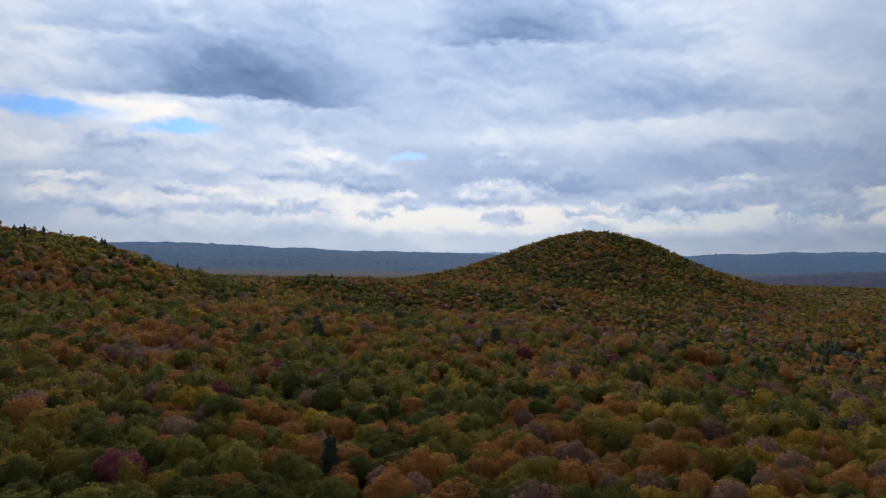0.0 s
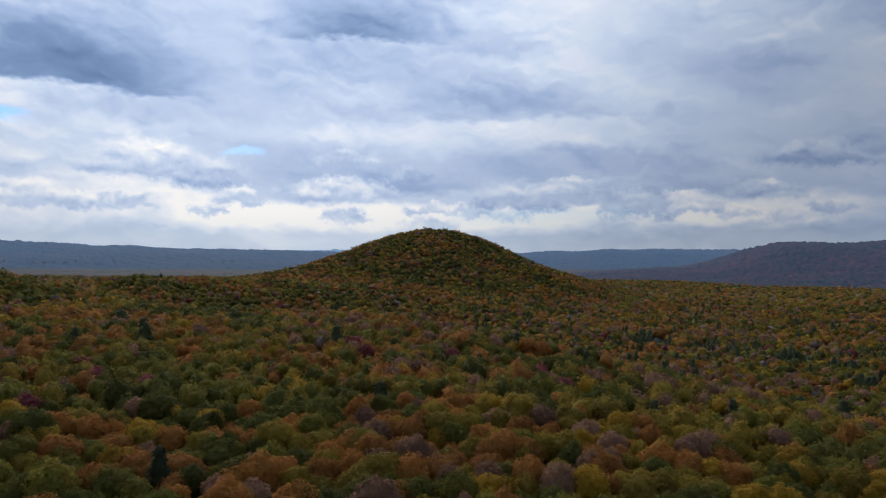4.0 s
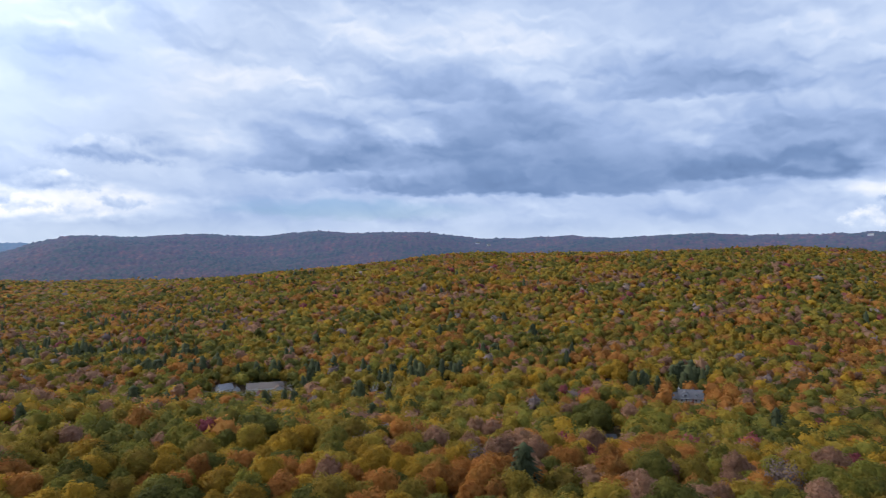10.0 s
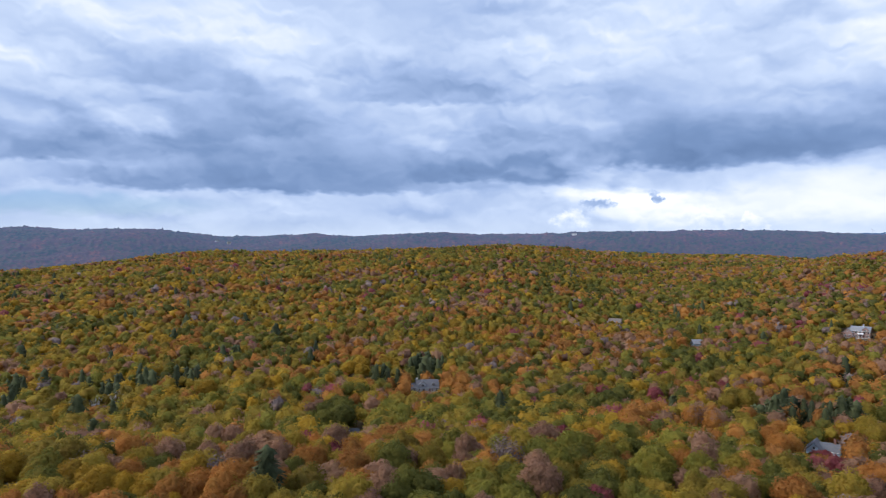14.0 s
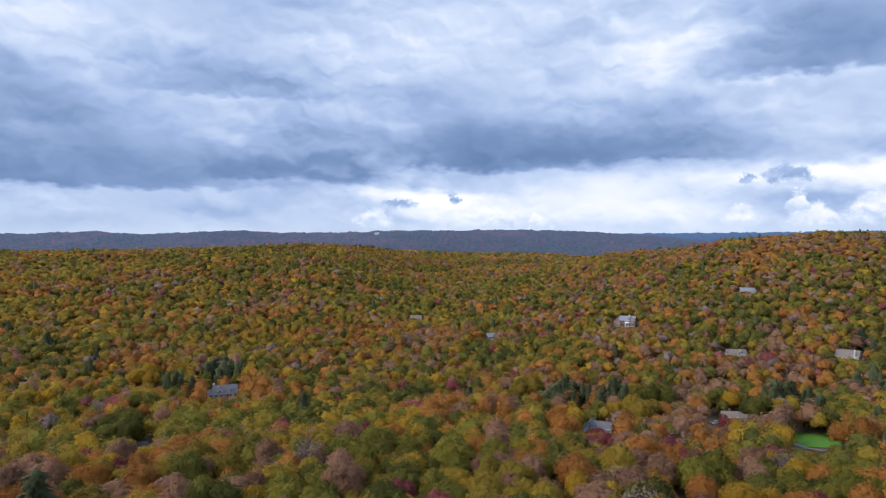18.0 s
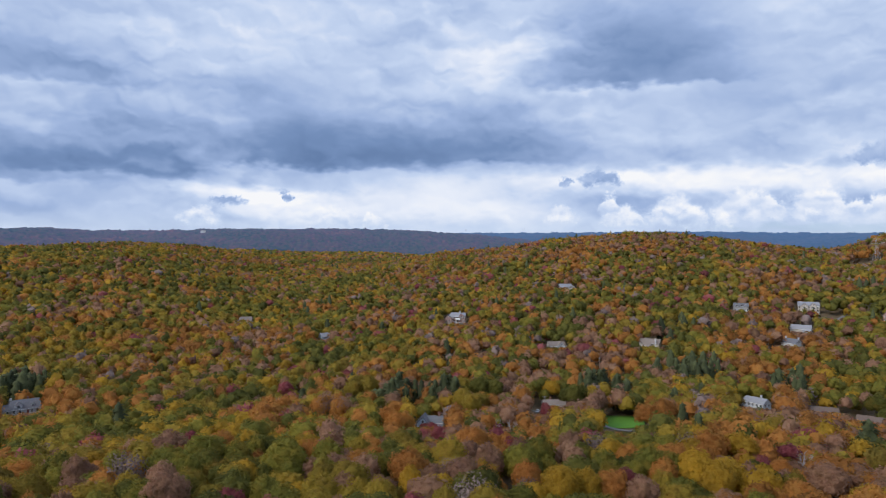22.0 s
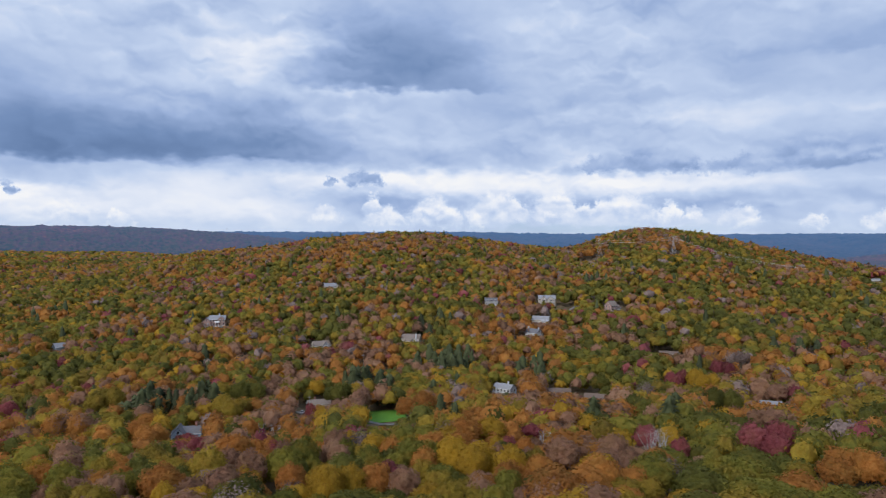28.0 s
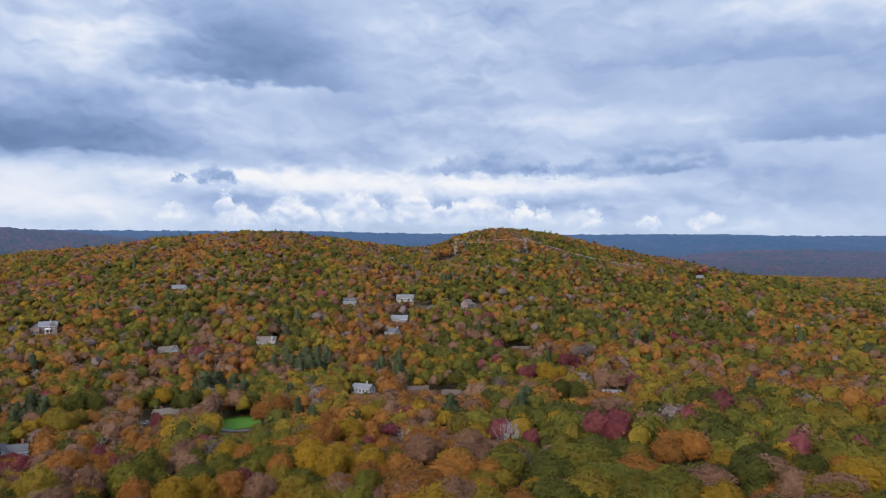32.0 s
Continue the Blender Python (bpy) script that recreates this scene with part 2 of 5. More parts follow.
def foliage(name, dark, mid, light, thin=0.48, turning=(0.26, 0.17, 0.03)):
    """Leaves: each crown or tuft has its own tint, parts of a crown have turned further, with finer speckle from leaf to leaf."""
    m, t, bsdf = material(name)
    geo = t.nodes.new("ShaderNodeNewGeometry")
    own = t.nodes.new("ShaderNodeObjectInfo").outputs["Random"]
    at = geo.outputs["Position"]
    speck = noise_tex(t, at, 1.3, 4.0, 0.7).outputs[0]
    patch = noise_tex(t, at, 0.045, 2.0, 0.5).outputs[0]
    tree = t.nodes.new("ShaderNodeAttribute")
    tree.attribute_name = "tree"
    own = mth(t, "FRACT", mth(t, "ADD", own, tree.outputs["Fac"]))
    f = mth(t, "ADD", mth(t, "ADD", mth(t, "MULTIPLY", own, 0.46), 0.05), mth(t, "MULTIPLY", geo.outputs["Random Per Island"], 0.16))
    f = mth(t, "ADD", f, mth(t, "MULTIPLY", mth(t, "SUBTRACT", speck, 0.5), 1.0))
    f = mth(t, "ADD", f, mth(t, "MULTIPLY", mth(t, "SUBTRACT", patch, 0.46), 0.6))
    col = ramp(t, f, [(0.0, dark), (0.42, mid), (0.95, light)])
    turn = remap(t, noise_tex(t, at, 0.22, 4.0, 0.6).outputs[0], 0.42, 0.66, 0.0, 0.28)
    col = mix(t, turn, col, turning)
    plug(t, col, bsdf.inputs["Base Color"])
    bsdf.inputs["Roughness"].default_value = 0.8
    bsdf.inputs["Specular IOR Level"].default_value = 0.12
    bump(t, bsdf, noise_tex(t, at, 2.0, 4.0, 0.7).outputs[0], 0.5, 0.4)
    thru = t.nodes.new("ShaderNodeBsdfTranslucent")
    plug(t, col, thru.inputs["Color"])
    both_ways = t.nodes.new("ShaderNodeMixShader")
    both_ways.inputs[0].default_value = thin
    plug(t, bsdf.outputs[0], both_ways.inputs[1])
    plug(t, thru.outputs[0], both_ways.inputs[2])
    plug(t, both_ways.outputs[0], t.nodes["Material Output"].inputs["Surface"])
    return m


LEAVES = {
    "green": foliage("green_leaves", (0.091, 0.093, 0.023), (0.189, 0.179, 0.033), (0.333, 0.282, 0.047), turning=(0.429, 0.241, 0.037)),
    "deep": foliage("deep_green_leaves", (0.066, 0.069, 0.018), (0.127, 0.126, 0.029), (0.227, 0.202, 0.040), turning=(0.193, 0.155, 0.034)),
    "olive": foliage("olive_leaves", (0.155, 0.118, 0.025), (0.296, 0.217, 0.034), (0.465, 0.330, 0.047), turning=(0.356, 0.179, 0.043)),
    "gold": foliage("golden_leaves", (0.220, 0.126, 0.021), (0.408, 0.246, 0.028), (0.622, 0.379, 0.041), turning=(0.271, 0.190, 0.036)),
    "rust": foliage("rust_leaves", (0.214, 0.093, 0.029), (0.424, 0.177, 0.045), (0.604, 0.287, 0.072), turning=(0.291, 0.198, 0.046)),
    "rose": foliage("rosy_brown_leaves", (0.170, 0.092, 0.065), (0.325, 0.175, 0.112), (0.464, 0.281, 0.175), turning=(0.299, 0.189, 0.073)),
    "red": foliage("crimson_leaves", (0.144, 0.037, 0.047), (0.300, 0.077, 0.088), (0.430, 0.140, 0.145), turning=(0.287, 0.152, 0.081)),
    "pine": foliage("pine_needles", (0.031, 0.036, 0.019), (0.060, 0.071, 0.030), (0.109, 0.117, 0.050), 0.08, (0.072, 0.080, 0.038)),
    "grey": foliage("bare_twigs", (0.109, 0.079, 0.074), (0.207, 0.151, 0.133), (0.296, 0.224, 0.206), 0.1, (0.248, 0.152, 0.110)),
}


def rough_mat(name, a, b, scale=1.0, rough=0.85, grain=0.4, depth=0.02, metal=0.0, streak=(1, 1, 1)):
    """A plain surface with stains at two sizes and fine relief."""
    m, t, bsdf = material(name)
    p = vec(t, "MULTIPLY", place(t), streak)
    f = mth(t, "ADD", mth(t, "MULTIPLY", noise_tex(t, p, scale, 5.0, 0.6).outputs[0], 0.65), mth(t, "MULTIPLY", noise_tex(t, p, scale * 9, 4.0, 0.6).outputs[0], 0.35))
    plug(t, ramp(t, f, [(0.3, a), (0.7, b)]), bsdf.inputs["Base Color"])
    bsdf.inputs["Roughness"].default_value, bsdf.inputs["Metallic"].default_value = rough, metal
    bump(t, bsdf, noise_tex(t, p, scale * 6, 4.0, 0.6).outputs[0], grain, depth)
    return m


LITTER = rough_mat("leaf_litter", (0.050, 0.038, 0.020), (0.150, 0.100, 0.050), 0.25, 0.95, 0.8, 0.3)
BARK = rough_mat("bark", (0.045, 0.036, 0.030), (0.12, 0.10, 0.085), 1.5, 0.9, 0.9, 0.05, streak=(1, 1, 0.25))
PALE_BARK = rough_mat("pale_bark", (0.24, 0.22, 0.20), (0.44, 0.42, 0.40), 1.2, 0.85, 0.6, 0.03, streak=(1, 1, 0.3))
LAWN = rough_mat("lawn", (0.050, 0.150, 0.008), (0.085, 0.225, 0.012), 0.35, 0.9, 0.5, 0.05)
ASPHALT = rough_mat("asphalt", (0.11, 0.105, 0.105), (0.22, 0.21, 0.205), 0.5, 0.9, 0.4, 0.02)


def hazed_woods(name, colours, haze, glow, cell):
    """Woods too far off to tell trees apart, with haze painted in as bluish emission."""
    m, t, bsdf = material(name)
    p = place(t)
    v = t.nodes.new("ShaderNodeTexVoronoi")
    v.inputs["Scale"].default_value = 1 / cell
    plug(t, p, v.inputs["Vector"])
    pick = t.nodes.new("ShaderNodeSeparateColor")
    plug(t, v.outputs["Color"], pick.inputs[0])
    broad = noise_tex(t, p, 0.0045, 5.0, 0.6).outputs[0]
    f = mth(t, "ADD", mth(t, "MULTIPLY", pick.outputs[0], 0.62), mth(t, "MULTIPLY", mth(t, "SUBTRACT", broad, 0.5), 1.5))
    f = mth(t, "ADD", f, 0.19)
    plug(t, ramp(t, f, [(0.08 + 0.84 * i / (len(colours) - 1), c) for i, c in enumerate(colours)]), bsdf.inputs["Base Color"])
    bsdf.inputs["Roughness"].default_value = 0.9
    bsdf.inputs["Specular IOR Level"].default_value = 0.1
    # no real air: a bluish glow that grows with distance imitates haze
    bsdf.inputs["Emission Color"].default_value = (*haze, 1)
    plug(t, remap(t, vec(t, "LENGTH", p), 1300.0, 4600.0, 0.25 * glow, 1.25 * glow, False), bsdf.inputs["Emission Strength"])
    return m


# haze is part of each material: its bluish tint and glow strength
HAZED_MID_RIDGE = hazed_woods("hazed_ridge_woods", [(0.010, 0.022, 0.012), (0.022, 0.034, 0.014), (0.060, 0.036, 0.022), (0.036, 0.024, 0.026), (0.105, 0.042, 0.024)], (0.040, 0.064, 0.140), 1.5, 13.0)
# farther ridges: bluish base colours and emission paint thicker haze over the woods
BLUE_HAZE_RIDGE = hazed_woods("blue_haze_ridge_woods", [(0.008, 0.018, 0.022), (0.020, 0.028, 0.026), (0.040, 0.030, 0.028)], (0.042, 0.090, 0.205), 1.0, 18.0)
# copy with a stronger painted haze glow, for the side towards the sun
SUNWARD_HAZE_RIDGE = hazed_woods("sunward_haze_ridge_woods", [(0.010, 0.020, 0.022), (0.024, 0.040, 0.030), (0.050, 0.036, 0.030)], (0.052, 0.098, 0.195), 1.35, 18.0)
PALE_HAZE_RIDGE = hazed_woods("pale_haze_ridge_woods", [(0.02, 0.035, 0.05), (0.035, 0.045, 0.06)], (0.16, 0.27, 0.44), 1.3, 30.0)
# valley floor woods, with the haze over them painted as emission too
HAZED_VALLEY_WOODS = hazed_woods("hazed_valley_woods", [(0.014, 0.026, 0.014), (0.036, 0.048, 0.018), (0.115, 0.066, 0.026), (0.06, 0.034, 0.028)], (0.044, 0.070, 0.130), 1.2, 12.0)

# ---- the lie of the land, by compass (degrees clockwise from +y) and distance from the hill under the drone ----
TREE_TOP = 15.0


def spread(points, column, azimuth):
    """A value along the compass, rounded off between its corner points."""
    grid = np.arange(-100, 280.01, 0.25)
    v = np.interp(grid, [p[0] for p in points], [p[column] for p in points])
    k = np.exp(-0.5 * (np.arange(-6, 7) / 2.6) ** 2)
    v = np.convolve(np.pad(v, 6, mode="edge"), k / k.sum(), mode="valid")
    return np.interp(azimuth, grid, v)


FLOOR = [(-90, 14), (-30, 12), (-8, -2), (20, -8), (48, -6), (60, 0), (75, 8), (95, 10), (165, 10), (185, 4), (270, 14)]
# each hill: where its front slope begins, how it falls off behind, and its crest (azimuth, elevation, distance)
LEFT_HILL = (300, 260, [(-90, -8, 760), (-60, 0.9, 760), (-32.7, 1.45, 760), (-28.5, 1.0, 760), (-26.1, 0.5, 760), (-24, -0.3, 760), (-21.6, -1.3, 760),
                        (-18.3, -2.1, 760), (-15, -2.8, 760), (-10, -4.5, 760), (0, -9, 760)])
SADDLE = (740, 300, [(-90, -9, 1000), (-40, -2.6, 1000), (-15, -2.7, 1000), (-10.8, -2.1, 1000), (-6.7, -2.4, 1000), (-2, -2.4, 1000), (5, -2.9, 1000), (12, -3.3, 1000),
                     (20, -4, 1000), (28, -6, 1000)])
CONE_HILL = (930, 330, [(-14, -6, 1350), (-6.7, -2.9, 1350), (-2, -2.1, 1350), (1.7, -1.25, 1350), (4.5, -0.35, 1350), (6.4, 0.3, 1350), (8.7, 1.15, 1350),
                        (10.5, 1.6, 1350), (12.1, 1.75, 1350), (14.1, 1.55, 1350), (16.7, 0.85, 1350), (18.8, -0.1, 1350), (20.9, -1.05, 1350),
                        (22.9, -1.8, 1350), (26, -2.7, 1350), (30, -3.7, 1350), (36, -5.5, 1350)])
LONG_HILL = (430, 420, [(36, -6, 1250), (45, -3.1, 1250), (48.6, -2.55, 1250), (55, -1.9, 1230), (62, -1.35, 1180), (66.6, -0.6, 1200), (70, -0.27, 1200),
                        (75, -0.42, 1200), (83, -0.08, 1200), (88, 0.1, 1220), (93, 0.35, 1250), (96.7, 0.18, 1300), (100.7, -0.05, 1500),
                        (107, -0.25, 1750), (113, -0.35, 1850), (118, -0.6, 1850), (126, -2, 1850)])
HOUSE_HILL = (420, 330, [(100, -4, 1150), (108.8, -1.9, 1150), (113.5, -1.2, 1150), (118, -0.4, 1150), (122.6, 0.17, 1120), (126, 0.6, 1100), (130, 1.08, 1080),
                         (133.9, 1.48, 1080), (137.2, 1.35, 1080), (140.8, 1.0, 1080), (143.1, 0.6, 1080), (145.9, 0.15, 1080), (148.5, -0.1, 1080),
                         (153, -0.8, 1080), (162, -3, 1080)])
PYLON_HILL = (430, 300, [(138, -5, 1180), (144, -2.2, 1180), (148.2, -0.5, 1180), (150.5, 1.0, 1180), (152.4, 1.55, 1180), (155, 1.8, 1180), (157.1, 1.64, 1170),
                         (159.3, 1.2, 1160), (161.4, 0.66, 1150), (164.5, 0.0, 1130), (168, -0.65, 1090), (170.4, -1.25, 1060), (173.5, -1.95, 1000),
                         (178, -2.75, 930), (182, -3.5, 880), (200, -6, 800), (230, -8, 800)])
HOME_HILL = (0, 105, [(-90, -4.5, 480), (-45, -4.2, 480), (-20, -3.9, 500), (-8.5, -4.3, 510), (-1.6, -4.85, 500), (4.5, -4.8, 490), (10, -5.3, 470), (16.7, -6.45, 430), (23, -7.7, 390), (28.7, -8.8, 355), (33, -9.9, 325), (40, -11.4, 290),
                      (48, -12.7, 260), (56, -14.2, 230), (65, -15.6, 205), (78, -16.8, 185), (95, -17.6, 170), (118, -16.8, 185), (132, -15.6, 210),
                      (140, -13.6, 245), (150, -12.9, 260), (160, -12.6, 280), (170, -11.5, 320), (182, -10, 350), (230, -6, 450), (270, -4.5, 480)])
NEAR_HILLS = (LEFT_HILL, SADDLE, CONE_HILL, LONG_HILL, HOUSE_HILL, PYLON_HILL)


def compass(x, y):
    a = np.degrees(np.arctan2(x, y))
    return np.where(a < -90, a + 360, a)


def rise(hill, az, r, floor, top):
    """How far a hill stands over the floor."""
    begin, back, crest = hill
    far = spread(crest, 2, az)
    height = np.maximum(EYE[2] + far * np.tan(np.radians(spread(crest, 1, az))) - top - floor, 0)
    u = np.clip((r - begin) / (far - begin), 0, 1)
    front = 0.55 * u + 0.45 * u * u * (3 - 2 * u)
    return height * np.where(r < far, front, np.exp(-(np.maximum(r - far, 0) / back) ** 2))


def land(x, y):
    """The height of the ground."""
    x, y = np.asarray(x, float), np.asarray(y, float)
    az, r = compass(x, y), np.hypot(x, y)
    floor = spread(FLOOR, 1, az) * np.clip(r / 300, 0, 1)
    total = sum(rise(h, az, r, floor, TREE_TOP) ** 4 for h in NEAR_HILLS)
    begin, back, crest = HOME_HILL
    far = spread(crest, 2, az)
    edge = EYE[2] + far * np.tan(np.radians(spread(crest, 1, az))) - TREE_TOP - floor
    u = np.clip(r / far, 0, 1)
    home = (30 - floor) * (1 - u) + edge * u
    home = np.where(r < far, home, edge * np.exp(-(np.maximum(r - far, 0) / back) ** 2))
    total = total + np.maximum(home, 0) ** 4
    roll = 1.6 * np.sin(x / 71 + 1.3 * np.sin(y / 93)) * np.sin(y / 83 + 0.7) + 0.8 * np.sin(x / 31 + y / 47)
    return floor + total ** 0.25 + roll * np.clip(r / 200, 0, 1)


# ---- ground and far ridges ----
def polar_sheet(name, azs, rs, height, mat):
    """A sheet over rings and spokes round the drone's hill."""
    A, Rr = np.meshgrid(np.radians(azs), rs, indexing="ij")
    X, Y = Rr * np.sin(A), Rr * np.cos(A)
    Z = height(X, Y)
    na, nr = A.shape
    idx = np.arange(na * nr).reshape(na, nr)
    q = np.stack([idx[:-1, :-1], idx[1:, :-1], idx[1:, 1:], idx[:-1, 1:]], -1).reshape(-1, 4)[:, ::-1]
    return mesh_object(name, np.stack([X, Y, Z], -1).reshape(-1, 3), q, mat)


def mesh_object(name, verts, faces, mats, index=None, smooth=True, normals=None):
    me = bpy.data.meshes.new(name)
    n, k = faces.shape
    me.vertices.add(len(verts))
    me.vertices.foreach_set("co", np.ascontiguousarray(verts, np.float32).ravel())
    me.loops.add(n * k)
    me.loops.foreach_set("vertex_index", np.ascontiguousarray(faces, np.int32).ravel())
    me.polygons.add(n)
    me.polygons.foreach_set("loop_start", np.arange(0, n * k, k, dtype=np.int32))
    me.polygons.foreach_set("loop_total", np.full(n, k, np.int32))
    me.polygons.foreach_set("use_smooth", np.broadcast_to(np.asarray(smooth, bool), (n,)).copy())
    for m in mats if isinstance(mats, (list, tuple)) else [mats]:
        me.materials.append(m)
    if index is not None:
        me.polygons.foreach_set("material_index", np.ascontiguousarray(index, np.int32))
    me.update(calc_edges=True)
    if normals is not None:
        # leaves take the light of the bough that they grow on
        me.attributes.new("custom_normal", "FLOAT_VECTOR", "POINT").data.foreach_set("vector", np.ascontiguousarray(normals, np.float32).ravel())
        me.update()
    return new(name, me)


rings = np.concatenate([np.linspace(0.02, 240, 25), np.linspace(252, 900, 55), np.linspace(918, 1700, 44), np.linspace(1740, 2300, 14)])
ground = polar_sheet("ground", np.linspace(-90, 270, 481), rings, land, LITTER)
tagged(ground, "rolling valley ground under leaf litter", "ground", kind="structure")

# the outer ground glows faintly blue in place of hazy air
far_ground = polar_sheet("ground", np.linspace(-90, 270, 361), np.concatenate([np.linspace(2300, 3200, 20), np.linspace(3300, 4900, 12)]), lambda x, y: land(x, y) + 8.0 * np.clip((np.hypot(x, y) - 2300) / 60, 0, 1), HAZED_VALLEY_WOODS)
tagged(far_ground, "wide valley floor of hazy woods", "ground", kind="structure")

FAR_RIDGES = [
    ("backdrop", "bluish wooded ridge beyond the valley", SUNWARD_HAZE_RIDGE, 4300, 2900, 0.12,
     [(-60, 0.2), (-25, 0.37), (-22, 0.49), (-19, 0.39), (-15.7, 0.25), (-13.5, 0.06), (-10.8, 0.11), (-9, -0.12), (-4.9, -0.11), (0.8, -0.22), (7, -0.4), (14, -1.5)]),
    ("backdrop", "pale blue hills on the horizon", PALE_HAZE_RIDGE, 4850, 4500, 0.2, [(-8, -0.5), (0, -0.22), (4.5, -0.13), (12, -0.2), (19.4, -0.3), (26, -0.2), (38, -0.3), (42, -1)]),
    ("backdrop", "blue row of hills far off", SUNWARD_HAZE_RIDGE, 4600, 3500, 0.12,
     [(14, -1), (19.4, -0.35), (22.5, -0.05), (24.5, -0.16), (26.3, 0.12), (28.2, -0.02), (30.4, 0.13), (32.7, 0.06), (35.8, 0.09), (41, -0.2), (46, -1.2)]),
    ("backdrop", "long wooded ridge in hazy autumn colours", HAZED_MID_RIDGE, 3000, 2000, 0.11,
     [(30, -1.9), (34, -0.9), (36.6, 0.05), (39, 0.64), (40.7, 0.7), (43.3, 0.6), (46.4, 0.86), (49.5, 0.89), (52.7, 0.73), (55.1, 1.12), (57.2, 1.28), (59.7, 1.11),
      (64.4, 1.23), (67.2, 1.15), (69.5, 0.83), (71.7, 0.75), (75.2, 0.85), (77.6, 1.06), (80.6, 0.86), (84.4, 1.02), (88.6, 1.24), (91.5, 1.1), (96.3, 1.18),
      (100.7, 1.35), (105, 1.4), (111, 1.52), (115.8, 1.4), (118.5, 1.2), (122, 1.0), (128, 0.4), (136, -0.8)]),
    ("backdrop", "low hazy rise in the wide valley", HAZED_MID_RIDGE, 2700, 2100, 0.13, [(24, -2), (29, -1.55), (33, -1.35), (37, -1.2), (41, -1.1), (46, -1.2), (52, -1.6), (58, -2)]),
    ("backdrop", "dark blue plateau closing the south", BLUE_HAZE_RIDGE, 4600, 3300, 0.14,
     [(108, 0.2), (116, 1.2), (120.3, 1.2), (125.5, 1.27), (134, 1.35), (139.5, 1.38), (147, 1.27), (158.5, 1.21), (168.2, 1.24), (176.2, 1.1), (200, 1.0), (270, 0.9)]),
    ("backdrop", "hazy wooded rise in the southern valley", HAZED_MID_RIDGE, 3200, 2000, 0.13, [(156, -1.6), (164, -0.8), (168.2, -0.5), (171.5, -0.12), (176, 0.05), (182, -0.08), (200, 0.0), (270, 0.0)]),
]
RIDGE_LAND = []
heaps = np.random.default_rng(21)


def canopy(x, y, tall):
    """Uneven tree tops over far woods."""
    broad = np.sin(x / 57 + 2 * np.sin(y / 71)) * np.sin(y / 63 + 2 * np.sin(x / 83))
    return tall * (heaps.normal(0, 0.62, x.shape) + 0.5 * broad)


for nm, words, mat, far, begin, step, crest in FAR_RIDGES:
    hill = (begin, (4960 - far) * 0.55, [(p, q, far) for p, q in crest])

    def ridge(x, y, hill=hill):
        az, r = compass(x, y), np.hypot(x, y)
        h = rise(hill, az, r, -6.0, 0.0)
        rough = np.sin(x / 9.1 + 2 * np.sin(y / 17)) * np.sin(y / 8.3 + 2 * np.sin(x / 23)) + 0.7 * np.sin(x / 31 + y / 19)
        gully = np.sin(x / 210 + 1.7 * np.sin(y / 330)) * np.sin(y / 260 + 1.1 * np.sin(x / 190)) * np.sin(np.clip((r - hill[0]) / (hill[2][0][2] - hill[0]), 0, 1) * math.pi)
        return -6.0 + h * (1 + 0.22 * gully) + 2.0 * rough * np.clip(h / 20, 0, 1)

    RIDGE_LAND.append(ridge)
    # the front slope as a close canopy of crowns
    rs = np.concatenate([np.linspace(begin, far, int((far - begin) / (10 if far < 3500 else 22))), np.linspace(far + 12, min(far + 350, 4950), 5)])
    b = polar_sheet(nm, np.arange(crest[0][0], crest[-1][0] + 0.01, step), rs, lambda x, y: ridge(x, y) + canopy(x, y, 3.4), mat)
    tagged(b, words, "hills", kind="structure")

# ---- woods ----
rng = np.random.default_rng(11)


def crown_reach(centres, radii, d):
    """How far a crown made of rounded boughs reaches in the directions d."""
    b = d @ centres.T
    disc = b * b - (np.sum(centres ** 2, 1) - radii ** 2)
    return np.maximum(np.where(disc > 0, b + np.sqrt(np.maximum(disc, 0)), 0).max(1), 0.45)


def boughs(seed, count, fine=1.0):
    g = np.random.default_rng(seed)
    i = np.arange(count) + 0.5
    up = 1 - 1.45 * i / count
    turn = i * 2.39996 + g.uniform(0, 6)
    flat = np.sqrt(np.maximum(1 - up * up, 0))
    c = np.stack([flat * np.cos(turn), flat * np.sin(turn), up], 1) * g.uniform(0.42, 0.66, (count, 1)) * (1.35 - 0.35 * fine)
    return c, g.uniform(0.34, 0.52, count) * fine


def dome(seg, rows, lowest):
    """Directions and triangles of a cap from the top down to an angle below the middle."""
    d, f = [(0, 0, 1)], []
    for k in range(rows):
        e = math.pi / 2 - (math.pi / 2 - lowest) * (k + 1) / rows
        for s in range(seg):
            q = 2 * math.pi * (s + 0.5 * (k % 2)) / seg
            d.append((math.cos(e) * math.cos(q), math.cos(e) * math.sin(q), math.sin(e)))
    for s in range(seg):
        f.append((0, 1 + s, 1 + (s + 1) % seg))
    for k in range(rows - 1):
        for s in range(seg):
            a, b = 1 + k * seg + s, 1 + k * seg + (s + 1) % seg
            c, e = a + seg, b + seg
            if k % 2 == 0:
                f += [(a, c, b), (b, c, e)]
            else:
                f += [(a, c, e), (a, e, b)]
    return np.array(d, float), np.array(f)


def unit(v):
    return v / np.maximum(np.linalg.norm(v, axis=1), 1e-6)[:, None]


def outward(v, f, n):
    """Turns each triangle to the side of its normals."""
    face = np.cross(v[f[:, 1]] - v[f[:, 0]], v[f[:, 2]] - v[f[:, 0]])
    wrong = (face * n[f].mean(1)).sum(1) < 0
    f = f.copy()
    f[wrong] = f[wrong][:, [0, 2, 1]]
    return f


